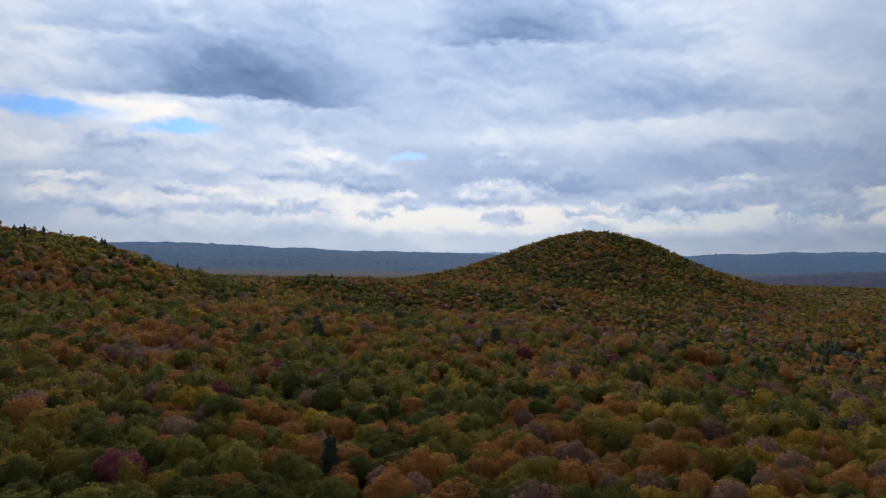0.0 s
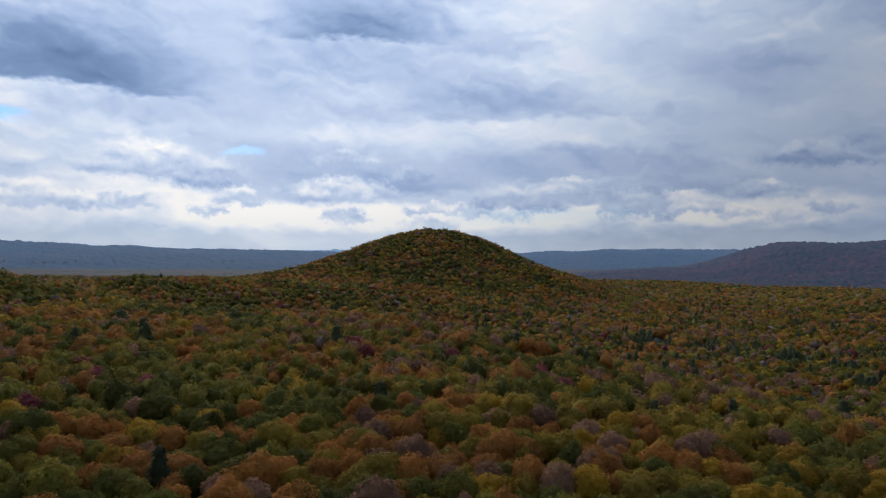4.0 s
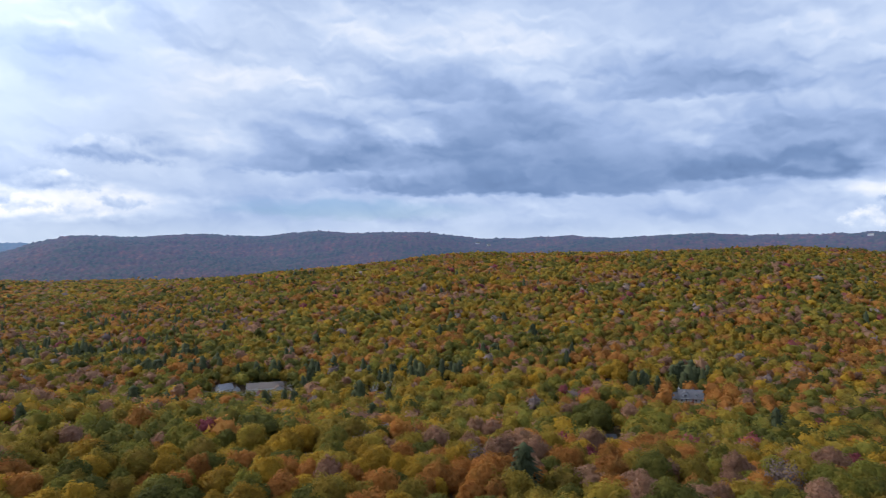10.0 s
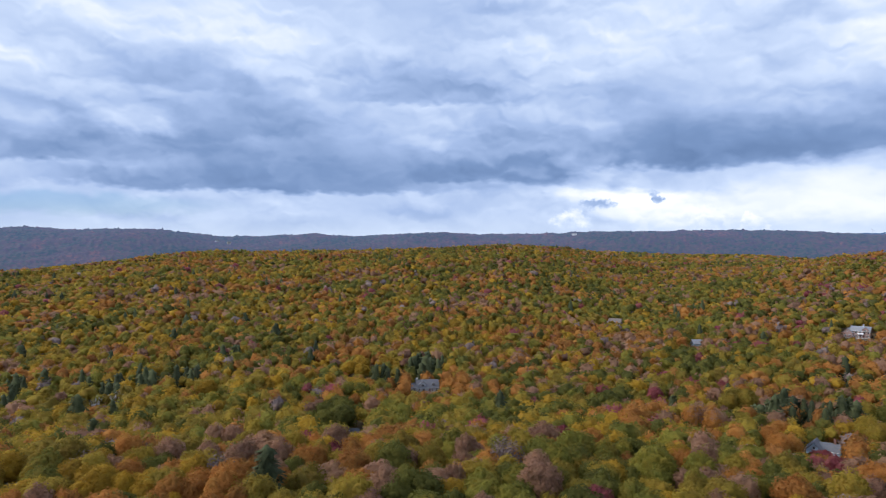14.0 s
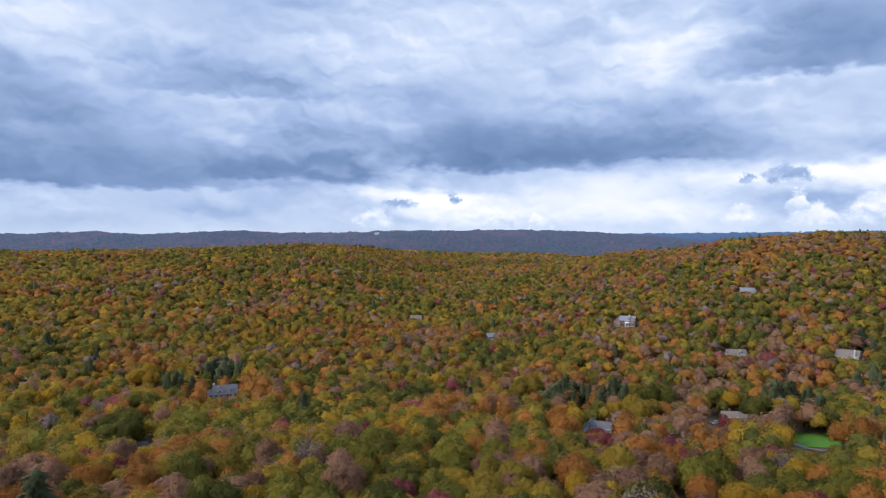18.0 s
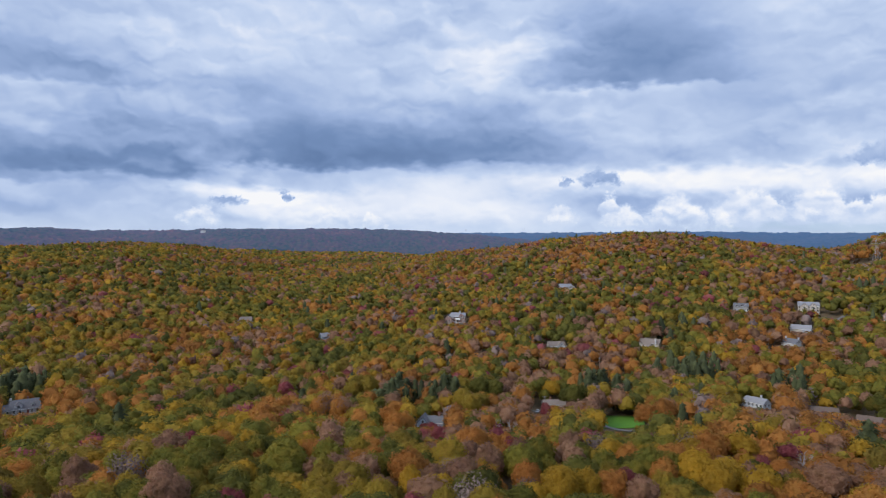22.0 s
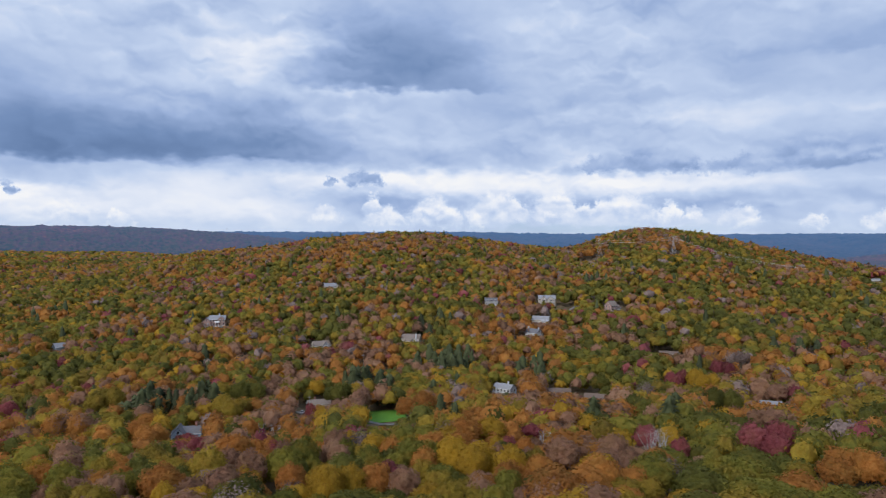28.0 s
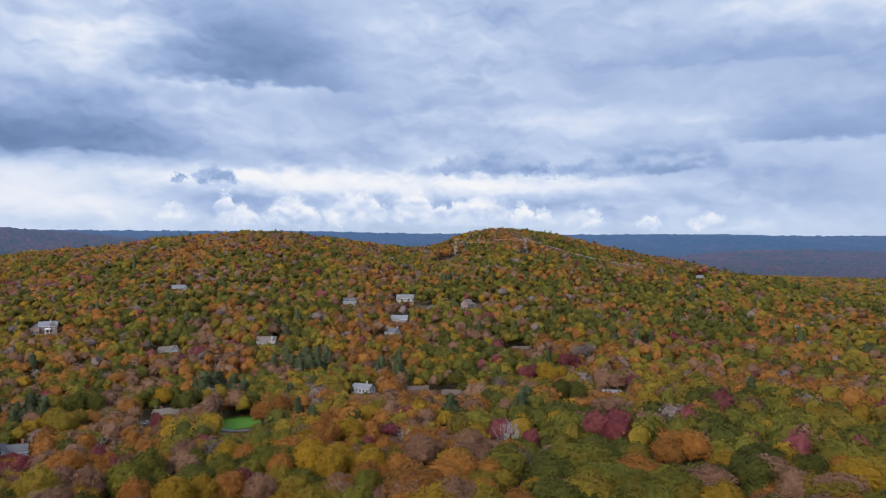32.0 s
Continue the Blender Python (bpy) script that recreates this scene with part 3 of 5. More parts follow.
def leafy(seed, seg, rows, tufts, size, count=11, shell=0.85, spread_out=0.13, fine=1.0):
    """A unit crown: a knobbly shell of boughs, wrapped in sprays of leaves that stand off it."""
    g = np.random.default_rng(seed + 50)
    c, r = boughs(seed, count, fine)

    def bough_normal(p):
        near = c[np.argmin(((p[:, None] - c[None]) ** 2).sum(2) / r[None] ** 2, 1)]
        return unit(unit(p - near) + 0.35 * unit(p) + np.array((0, 0, 0.24)))

    d, f = dome(seg, rows, -0.6)
    v = d * (crown_reach(c, r, d) * shell * (1 + g.normal(0, 0.03, len(d))))[:, None]
    n = bough_normal(v)
    up = g.uniform(-0.5, 1, tufts)
    q = g.uniform(0, 2 * math.pi, tufts)
    w = np.sqrt(1 - up * up)
    t = np.stack([w * np.cos(q), w * np.sin(q), up], 1)
    p = t * (crown_reach(c, r, t) * g.uniform(1 - spread_out, 1 + 0.6 * spread_out, tufts))[:, None]
    m = bough_normal(p)
    tilt = unit(m + g.normal(0, 0.38, (tufts, 3)))
    a = unit(np.cross(tilt, g.normal(0, 1, (tufts, 3))))
    b = np.cross(tilt, a)
    s = size * g.uniform(0.6, 1.5, (tufts, 1))
    k = g.uniform(0.7, 1.3, (tufts, 3, 1))
    tri = np.stack([p + a * s * k[:, 0], p - a * s * 0.5 * k[:, 1] + b * s * 0.85, p - a * s * 0.5 * k[:, 2] - b * s * 0.85], 1).reshape(-1, 3)
    vs = np.concatenate([v, tri])
    ns = np.concatenate([n, np.repeat(unit(m + 0.14 * g.normal(0, 1, (tufts, 3))), 3, 0)])
    fs = np.concatenate([f, len(v) + np.arange(tufts * 3).reshape(-1, 3)])
    return vs, outward(vs, fs, ns), ns


def needled(seed, seg, rows, tufts, size):
    """A unit conifer crown: a ragged blunt cone in tiers, with drooping sprays."""
    g = np.random.default_rng(seed + 90)
    d, f = dome(seg, rows, -0.9)
    k = np.concatenate([[0.0], np.repeat((np.arange(rows) + 1) / rows, seg)])
    wide = (0.60 * k ** 0.46) * (1 + 0.18 * np.sin(k * 19)) * (1 + g.normal(0, 0.17, len(k)))
    q = np.arctan2(d[:, 1], d[:, 0])
    v = np.stack([np.cos(q) * wide, np.sin(q) * wide, 1.1 - 2.0 * k], 1)
    n = unit(np.stack([np.cos(q), np.sin(q), np.full(len(q), 0.55)], 1))
    n[0] = (0, 0, 1)
    h = g.uniform(0.02, 1, tufts) ** 0.7
    q = g.uniform(0, 2 * math.pi, tufts)
    w = 0.74 * h ** 0.46 * (1 + 0.2 * np.sin(h * 19)) * g.uniform(0.85, 1.25, tufts)
    p = np.stack([np.cos(q) * w, np.sin(q) * w, 1.1 - 2.0 * h], 1)
    out = np.stack([np.cos(q), np.sin(q), np.full(tufts, -0.25)], 1)
    side = np.stack([-np.sin(q), np.cos(q), g.normal(0, 0.2, tufts)], 1)
    s = size * g.uniform(0.7, 1.4, (tufts, 1))
    tri = np.stack([p + out * s * 1.5, p + side * s * 0.8 - out * s * 0.5, p - side * s * 0.8 - out * s * 0.5], 1).reshape(-1, 3)
    vs = np.concatenate([v, tri])
    m = unit(np.stack([np.cos(q), np.sin(q), g.uniform(0.2, 1.0, tufts)], 1))
    ns = np.concatenate([n, np.repeat(m, 3, 0)])
    fs = np.concatenate([f, len(v) + np.arange(tufts * 3).reshape(-1, 3)])
    return vs, outward(vs, fs, ns), ns


def tube(bm, a, b, ra, rb, sides=6):
    """A tapered limb from a to b."""
    a, b = Vector(a), Vector(b)
    turn = (b - a).to_track_quat("Z", "Y").to_matrix()
    rows = []
    for p, r in ((a, ra), (b, rb)):
        rows.append([bm.verts.new(p + turn @ Vector((r * math.cos(6.2832 * k / sides), r * math.sin(6.2832 * k / sides), 0))) for k in range(sides)])
    for k in range(sides):
        bm.faces.new((rows[0][k], rows[0][(k + 1) % sides], rows[1][(k + 1) % sides], rows[1][k]))
    bm.faces.new(rows[1])


def bm_mesh(name, bm, mat, smooth=False):
    me = bpy.data.meshes.new(name)
    bm.normal_update()
    bm.to_mesh(me)
    bm.free()
    me.materials.append(mat)
    for p in me.polygons:
        p.use_smooth = smooth
    return me


def part(name, bm, mat, parent, label="", smooth=False):
    """One mesh object under a thing or under a part."""
    ob = new(name, bm_mesh(name, bm, mat, smooth))
    ob.parent = parent
    return tagged(ob, label)


def trunk_mesh(seed, mat, height, crown):
    g = random.Random(seed)
    bm = bmesh.new()
    top = height - crown
    tube(bm, (0, 0, -1.0), (0.1, 0.05, top * 0.6), 0.34, 0.25)
    tube(bm, (0.1, 0.05, top * 0.6), (0, 0.1, height - crown * 0.5), 0.25, 0.08)
    for k in range(5):
        q = 1.257 * k + g.uniform(-0.4, 0.4)
        z = top * g.uniform(0.6, 0.95)
        tube(bm, (0.05, 0.05, z), (crown * 0.6 * math.cos(q), crown * 0.6 * math.sin(q), z + crown * g.uniform(0.5, 0.9)), 0.13, 0.04, 5)
    return bm_mesh("trunk", bm, mat, True)


# open places: what stands there, how wide it is, how far it reaches towards and away from the drone's hill
OPEN = []


def polar(az, r, h=0.0):
    x, y = r * math.sin(radians(az)), r * math.cos(radians(az))
    return x, y, float(land(x, y)) + h


PINE_STANDS = [(36, 690, 20), (39.5, 670, 22), (43, 640, 15), (34, 720, 15), (46.5, 610, 14), (-31.5, 752, 9), (-26.2, 748, 8), (53.5, 515, 12), (56.5, 470, 7), (68, 470, 9), (60.5, 492, 10), (115.5, 366, 17), (118.2, 372, 13), (113.2, 368, 10), (87.0, 458, 15), (138.0, 470, 22), (132.8, 398, 13), (131, 410, 11), (30, 745, 22), (44, 560, 16), (49, 545, 12), (57, 500, 14), (84, 418, 8), (64, 470, 16), (145, 455, 12)]
KINDS = ["green", "deep", "olive", "gold", "rust", "rose", "red", "pine", "grey"]
MIXTURE = [(-90, (0.17, 0.32, 0.15, 0.04, 0.26, 0.05, 0.010, 0.012, 0.005)), (4, (0.20, 0.25, 0.20, 0.06, 0.24, 0.05, 0.010, 0.012, 0.005)), (25, (0.18, 0.27, 0.20, 0.06, 0.22, 0.06, 0.010, 0.02, 0.01)),
           (60, (0.20, 0.08, 0.34, 0.18, 0.13, 0.06, 0.010, 0.02, 0.01)), (90, (0.21, 0.16, 0.26, 0.11, 0.16, 0.08, 0.012, 0.02, 0.015)),
           (110, (0.20, 0.15, 0.23, 0.09, 0.18, 0.10, 0.018, 0.025, 0.02)), (125, (0.15, 0.15, 0.15, 0.05, 0.23, 0.21, 0.025, 0.03, 0.05)),
           (150, (0.19, 0.18, 0.17, 0.05, 0.20, 0.16, 0.025, 0.03, 0.04)), (180, (0.21, 0.19, 0.21, 0.05, 0.20, 0.09, 0.02, 0.03, 0.02)), (270, (0.20, 0.28, 0.17, 0.03, 0.25, 0.05, 0.010, 0.03, 0.005))]


def choose_kind(x, y):
    az, r = compass(x, y), np.hypot(x, y)
    w = np.stack([np.interp(az, [m[0] for m in MIXTURE], [m[1][k] for m in MIXTURE]) for k in range(len(KINDS))], 1)
    warm = np.sin(x / 57 + 2.1 * np.sin(y / 71)) * np.sin(y / 49 + 1.7 * np.sin(x / 83)) + 0.6 * np.sin(x / 23 + y / 29)
    cold = np.exp(0.95 * warm)[:, None]
    w[:, [0, 1]] *= cold
    w[:, [4, 5]] /= cold
    stand = np.sin(x / 37 + 4) * np.sin(y / 41 + 2 * np.sin(x / 67))
    w[:, 7] *= np.exp(2.2 * stand) * np.where(r < 300, 0.08, 0.16)
    w[:, 6] *= np.exp(1.5 * np.sin(x / 33 + 1) * np.sin(y / 27))
    # the damp valley bottom holds bare maples and dark pines
    home = ((r < 330) & (az > 100))[:, None]
    w[:, [0, 1, 2]] *= np.where(home, 1.2, 1.0)
    w[:, [4, 5]] *= np.where(home, 0.75, 1.0)
    w[:, [3]] *= np.where(home, 2.0, 1.0)
    w[:, [2, 3]] *= np.where((r < 420) & (az > 15) & (az < 100), 1.5, 1.0)[:, None]
    w[:, [5, 6]] *= np.where((r < 300) & (az > 60) & (az < 112), 1.4, 1.0)[:, None]
    bottom = np.exp(-((az - 33) / 24) ** 2 - ((r - 740) / 330) ** 2)[:, None]
    w = w * (1 - 0.6 * bottom) + bottom * np.array([0.04, 0.12, 0.05, 0.03, 0.14, 0.16, 0.012, 0.06, 0.03])
    for paz, pr, wide in PINE_STANDS:
        px, py = pr * math.sin(radians(paz)), pr * math.cos(radians(paz))
        w[:, 7] += 4.0 * (np.hypot(x - px, y - py) < wide)
    # kinds keep together in small groves
    for k in range(len(KINDS)):
        p, q = 1.7 * k, 2.9 * k
        grove = np.sin(x / 17 + p + 1.6 * np.sin(y / 23 + q)) * np.sin(y / 15 + q + 1.6 * np.sin(x / 27 + p)) + 0.7 * np.sin(x / 43 + 2 * q) * np.sin(y / 51 + p)
        w[:, k] *= np.exp(1.15 * grove)
    w[:, 8] *= 0.5
    w[:, 6] *= 0.75
    c = np.cumsum(w / w.sum(1, keepdims=True), 1)
    return (rng.random(len(x))[:, None] > c).sum(1).clip(0, len(KINDS) - 1)


def scatter(r0, r1, gap, a0=-90.0, a1=270.0, least=0.5, more=0.36):
    """Trees at uneven spacing over a ring; returns places, kinds, crown radii and heights."""
    n = int(r1 / gap) + 2
    m = int(n / 0.9) + 2
    gx, gy = np.meshgrid(np.arange(-n, n + 1), np.arange(-m, m + 1))
    x = (gx + 0.5 * (gy % 2)).ravel() * gap + rng.uniform(-0.38, 0.38, gx.size) * gap
    y = gy.ravel() * gap * 0.9 + rng.uniform(-0.38, 0.38, gx.size) * gap
    r, az = np.hypot(x, y), compass(x, y)
    ok = (r >= r0) & (r < r1) & (az >= a0) & (az < a1)
    x, y = x[ok], y[ok]
    kind = choose_kind(x, y)
    size = gap * (least + more * rng.random(len(x)) ** 1.6)
    tall = rng.uniform(11.8, 16.8, len(x)) + 1.6 * (size / gap - 0.7) / 0.2
    pine = kind == 7
    tall[pine] += 3.0
    size[pine] *= 1.05
    z = land(x, y)
    r, az = np.hypot(x, y), compass(x, y)
    keep = np.ones(len(x), bool)
    for oaz, orr, half, front, behind, lift in OPEN:
        side = np.abs(r * np.sin(np.radians(az - oaz)))
        along = r * np.cos(np.radians(az - oaz))
        keep &= ~((side < half + size * 0.55) & (along > orr - front - size * 0.5) & (along < orr + behind * 0.4 + size * 0.2))
        zo = polar(oaz, orr)[2] + lift
        line = EYE[2] + (zo - EYE[2]) * along / orr - z - 0.4
        shading = (side < half + size * 0.6) & (along < orr) & (along > 0.45 * orr)
        tall = np.where(shading, np.minimum(tall, line), tall)
    for ox, oy, reach in KEEP_OUT:
        keep &= np.hypot(x - ox, y - oy) > reach * 0.7 + size * 0.45
    for faz, fr, fs, ft in [(f[1], f[2], min(f[3], 9.0), f[4]) for f in FEATURED] + [(b[0], b[1], 3.0, b[2]) for b in BARE]:
        # neighbours in front stay lower than its crown
        side, along = np.abs(r * np.sin(np.radians(az - faz))), r * np.cos(np.radians(az - faz))
        zo = polar(faz, fr)[2] + ft - 1.5 * fs
        line = EYE[2] + (zo - EYE[2]) * along / fr - z
        tall = np.where((side < fs * 0.8 + size * 0.3) & (along < fr) & (along > fr - 38), np.minimum(tall, np.maximum(line, 10.5)), tall)
    keep &= tall > 3.0
    size = np.minimum(size, tall * 0.55)
    return [q[keep] for q in (x, y, z, kind, size, tall)]


def woodland(ring, r0, r1, gap, shapes, pines, a0, a1, words):
    """Many trees in one mesh."""
    x, y, z, kind, size, tall = scatter(r0, r1, gap, a0, a1)
    if not len(x):
        return
    spin = rng.uniform(0, 6.2832, len(x))
    high = np.where(kind == 7, tall * 0.46, np.minimum(size * rng.uniform(0.95, 1.4, len(x)) * np.interp(np.hypot(x, y), (500, 1100), (1.0, 0.8)), tall * 0.5))
    wide = np.where(kind == 7, size * 1.0, size)
    which = rng.integers(0, len(shapes), len(x))
    vs, fs, ks, ns, own, base = [], [], [], [], [], 0
    for s in range(len(shapes) + 1):
        pick = (kind == 7) if s == len(shapes) else (which == s) & (kind != 7)
        n = int(pick.sum())
        if not n:
            continue
        v, f, nrm = pines if s == len(shapes) else shapes[s]
        c, q = np.cos(spin[pick])[:, None], np.sin(spin[pick])[:, None]
        oval = np.exp(rng.normal(0, 0.14, n))[:, None]
        vx = (v[None, :, 0] * c - v[None, :, 1] * q) * wide[pick][:, None] * oval + x[pick][:, None]
        vy = (v[None, :, 0] * q + v[None, :, 1] * c) * wide[pick][:, None] / oval + y[pick][:, None]
        vz = v[None, :, 2] * high[pick][:, None] + (z + tall - high)[pick][:, None]
        vs.append(np.stack([vx, vy, vz], -1).reshape(-1, 3))
        fs.append((f[None] + (base + np.arange(n) * len(v))[:, None, None]).reshape(-1, 3))
        ks.append(np.repeat(kind[pick], len(f)))
        ns.append(np.stack([nrm[None, :, 0] * c - nrm[None, :, 1] * q, nrm[None, :, 0] * q + nrm[None, :, 1] * c, np.broadcast_to(nrm[None, :, 2], (n, len(v)))], -1).reshape(-1, 3))
        own.append(np.repeat(rng.random(n), len(v)))
        base += n * len(v)
    ob = mesh_object("woodland", np.concatenate(vs), np.concatenate(fs), [LEAVES[k] for k in KINDS], np.concatenate(ks), True, np.concatenate(ns))
    # each tree has its own shade of leaf
    ob.data.attributes.new("tree", "FLOAT", "POINT").data.foreach_set("value", np.concatenate(own).astype(np.float32))
    tagged(ob, words, "trees", kind="stuff")

# ---- houses and what belongs to them ----
def paint(name, col, worn, scale=0.6, rough=0.6):
    return rough_mat(name, worn, col, scale, rough, 0.25, 0.01, streak=(1, 1, 0.4))


WALLS = {
    "white": paint("white_siding", (0.56, 0.575, 0.60), (0.47, 0.48, 0.50)), "cream": paint("cream_siding", (0.50, 0.45, 0.39), (0.42, 0.375, 0.325)),
    "blue": paint("pale_blue_siding", (0.46, 0.56, 0.64), (0.38, 0.47, 0.55)), "brick": paint("red_brick_wall", (0.38, 0.25, 0.22), (0.30, 0.19, 0.165), 2.0, 0.85),
    "grey": paint("grey_siding", (0.42, 0.42, 0.43), (0.34, 0.34, 0.35)), "tan": paint("tan_siding", (0.44, 0.36, 0.29), (0.36, 0.29, 0.24)),
}
ROOFS = {
    "grey": paint("grey_shingles", (0.15, 0.15, 0.165), (0.10, 0.10, 0.11), 0.9, 0.9), "pale": paint("pale_grey_shingles", (0.26, 0.26, 0.28), (0.19, 0.19, 0.205), 0.9, 0.9),
    "brown": paint("brown_shingles", (0.15, 0.105, 0.085), (0.105, 0.075, 0.06), 0.9, 0.9), "tan": paint("tan_shingles", (0.22, 0.175, 0.15), (0.16, 0.13, 0.11), 0.9, 0.9),
}
TRIM = paint("white_trim", (0.68, 0.68, 0.68), (0.58, 0.58, 0.58))
BRICK = paint("chimney_brick", (0.32, 0.16, 0.12), (0.22, 0.11, 0.09), 3.0, 0.9)
CONCRETE = paint("foundation_concrete", (0.40, 0.39, 0.37), (0.30, 0.29, 0.28), 0.8, 0.9)
DOOR = paint("painted_door", (0.22, 0.06, 0.05), (0.16, 0.04, 0.04))
STEEL = rough_mat("galvanised_steel", (0.34, 0.35, 0.37), (0.52, 0.53, 0.55), 0.5, 0.5, 0.2, 0.01, 0.6)
CABLE = rough_mat("aluminium_cable", (0.62, 0.63, 0.64), (0.78, 0.78, 0.78), 0.2, 0.45, 0.1, 0.01, 0.3)
WOOD = rough_mat("weathered_pole_wood", (0.20, 0.17, 0.15), (0.38, 0.34, 0.31), 1.0, 0.9, 0.6, 0.02, streak=(1, 1, 0.2))
CAR_WHITE = rough_mat("white_car_paint", (0.74, 0.75, 0.77), (0.80, 0.80, 0.81), 0.4, 0.25, 0.02, 0.002)
CAR_DARK = rough_mat("dark_car_paint", (0.03, 0.03, 0.035), (0.05, 0.05, 0.055), 0.4, 0.25, 0.02, 0.002)
TYRE = rough_mat("tyre_rubber", (0.015, 0.015, 0.015), (0.03, 0.03, 0.03), 4.0, 0.9)
GLASS, gt, gb = material("window_glass")
gb.inputs["Base Color"].default_value = (0.03, 0.035, 0.045, 1)
gb.inputs["Roughness"].default_value = 0.06
gb.inputs["Specular IOR Level"].default_value = 0.8


def box(bm, x0, x1, y0, y1, z0, z1):
    v = [bm.verts.new(p) for p in ((x0, y0, z0), (x1, y0, z0), (x1, y1, z0), (x0, y1, z0), (x0, y0, z1), (x1, y0, z1), (x1, y1, z1), (x0, y1, z1))]
    for f in ((3, 2, 1, 0), (4, 5, 6, 7), (0, 1, 5, 4), (1, 2, 6, 5), (2, 3, 7, 6), (3, 0, 4, 7)):
        bm.faces.new([v[i] for i in f])


def prism(bm, x0, x1, y0, y1, z, h):
    """The gable above a box, with its ridge along x."""
    y = (y0 + y1) / 2
    v = [bm.verts.new(p) for p in ((x0, y0, z), (x1, y0, z), (x1, y1, z), (x0, y1, z), (x0, y, z + h), (x1, y, z + h))]
    for f in ((0, 1, 5, 4), (2, 3, 4, 5), (0, 4, 3), (1, 2, 5), (3, 2, 1, 0)):
        bm.faces.new([v[i] for i in f])


def slab(bm, x0, x1, ya, za, yb, zb, thick):
    """A sloping roof slab from (ya, za) up to (yb, zb)."""
    v = [bm.verts.new(p) for p in ((x0, ya, za), (x1, ya, za), (x1, yb, zb), (x0, yb, zb), (x0, ya, za + thick), (x1, ya, za + thick), (x1, yb, zb + thick), (x0, yb, zb + thick))]
    for f in ((3, 2, 1, 0), (4, 5, 6, 7), (0, 1, 5, 4), (1, 2, 6, 5), (2, 3, 7, 6), (3, 0, 4, 7)):
        bm.faces.new([v[i] for i in f])


def turned(ob, rz, at=(0, 0, 0)):
    ob.matrix_basis = pose(*at, 0, 0, rz)
    return ob


def window(parent, x, y, z, w=1.0, h=1.4, rz=0.0, pivot=(0, 0, 0)):
    """A framed window on a front wall, with panes of glass."""
    bm = bmesh.new()
    for a in ((x - w / 2 - 0.12, x - w / 2, z - h / 2 - 0.12, z + h / 2 + 0.12), (x + w / 2, x + w / 2 + 0.12, z - h / 2 - 0.12, z + h / 2 + 0.12),
              (x - w / 2, x + w / 2, z + h / 2, z + h / 2 + 0.12), (x - w / 2, x + w / 2, z - h / 2 - 0.14, z - h / 2), (x - w / 2, x + w / 2, z - 0.03, z + 0.03)):
        box(bm, a[0], a[1], y - 0.09, y + 0.02, a[2], a[3])
    ob = turned(part("window", bm, TRIM, parent), rz, pivot)
    bm = bmesh.new()
    box(bm, x - w / 2, x + w / 2, y - 0.04, y + 0.01, z - h / 2, z + h / 2)
    part("pane", bm, GLASS, ob, "dark window glass")


def block(root, L, D, H, rise_by, wall, roof, rz=0.0, at=(0, 0, 0), floors=2, gap=2.6, door_at=None, gable_window=False, front=True):
    """One gabled block of a house: walls, two roof slopes, windows on its front and ends."""
    bm = bmesh.new()
    box(bm, -L / 2, L / 2, -D / 2, D / 2, 0.3, H)
    prism(bm, -L / 2, L / 2, -D / 2, D / 2, H, rise_by)
    turned(part("wall", bm, WALLS[wall], root), rz, at)
    bm = bmesh.new()
    box(bm, -L / 2 - 0.05, L / 2 + 0.05, -D / 2 - 0.05, D / 2 + 0.05, -2.5, 0.3)
    turned(part("foundation", bm, CONCRETE, root), rz, at)
    drop = rise_by / (D / 2) * 0.45
    for s in (-1, 1):
        bm = bmesh.new()
        slab(bm, -L / 2 - 0.4, L / 2 + 0.4, s * (D / 2 + 0.45), H - drop + 0.03, 0, H + rise_by + 0.03, 0.2)
        turned(part("roof", bm, ROOFS[roof], root), rz, at)
        bm = bmesh.new()
        box(bm, -L / 2 - 0.42, L / 2 + 0.42, min(s * (D / 2 + 0.44), s * (D / 2 + 0.56)), max(s * (D / 2 + 0.44), s * (D / 2 + 0.56)), H - drop - 0.06, H - drop + 0.2)
        turned(part("gutter", bm, TRIM, root), rz, at)
    n = max(1, int(L / gap))
    for k in range(floors):
        z = 1.75 + 2.75 * k
        if z + 0.9 > H:
            break
        if front:
            for i in range(n):
                x = -L / 2 + L * (i + 0.5) / n
                if k == 0 and door_at is not None and abs(x - door_at) < 1.2:
                    continue
                window(root, x, -D / 2, z, 1.05, 1.4, rz, at)
        for s in (-1, 1):
            # end walls: turned a quarter
            for y in (-D * 0.22, D * 0.22):
                m = pose(*at, 0, 0, rz) @ pose(0, 0, 0, 0, 0, 90 * s)
                q = m.to_euler()
                window(root, y * s, -L / 2, z, 0.95, 1.35, math.degrees(q.z), at)
    if gable_window:
        for s in (-1, 1):
            window(root, 0, -L / 2, H + rise_by * 0.35, 0.9, 1.0, rz + 90 * s, at)
    if door_at is not None:
        bm = bmesh.new()
        box(bm, door_at - 0.5, door_at + 0.5, -D / 2 - 0.08, -D / 2 + 0.02, 0.3, 2.4)
        turned(part("door", bm, DOOR, root), rz, at)
        bm = bmesh.new()
        box(bm, door_at - 0.9, door_at + 0.9, -D / 2 - 1.2, -D / 2 - 0.05, -0.6, 0.28)
        turned(part("step", bm, CONCRETE, root), rz, at)


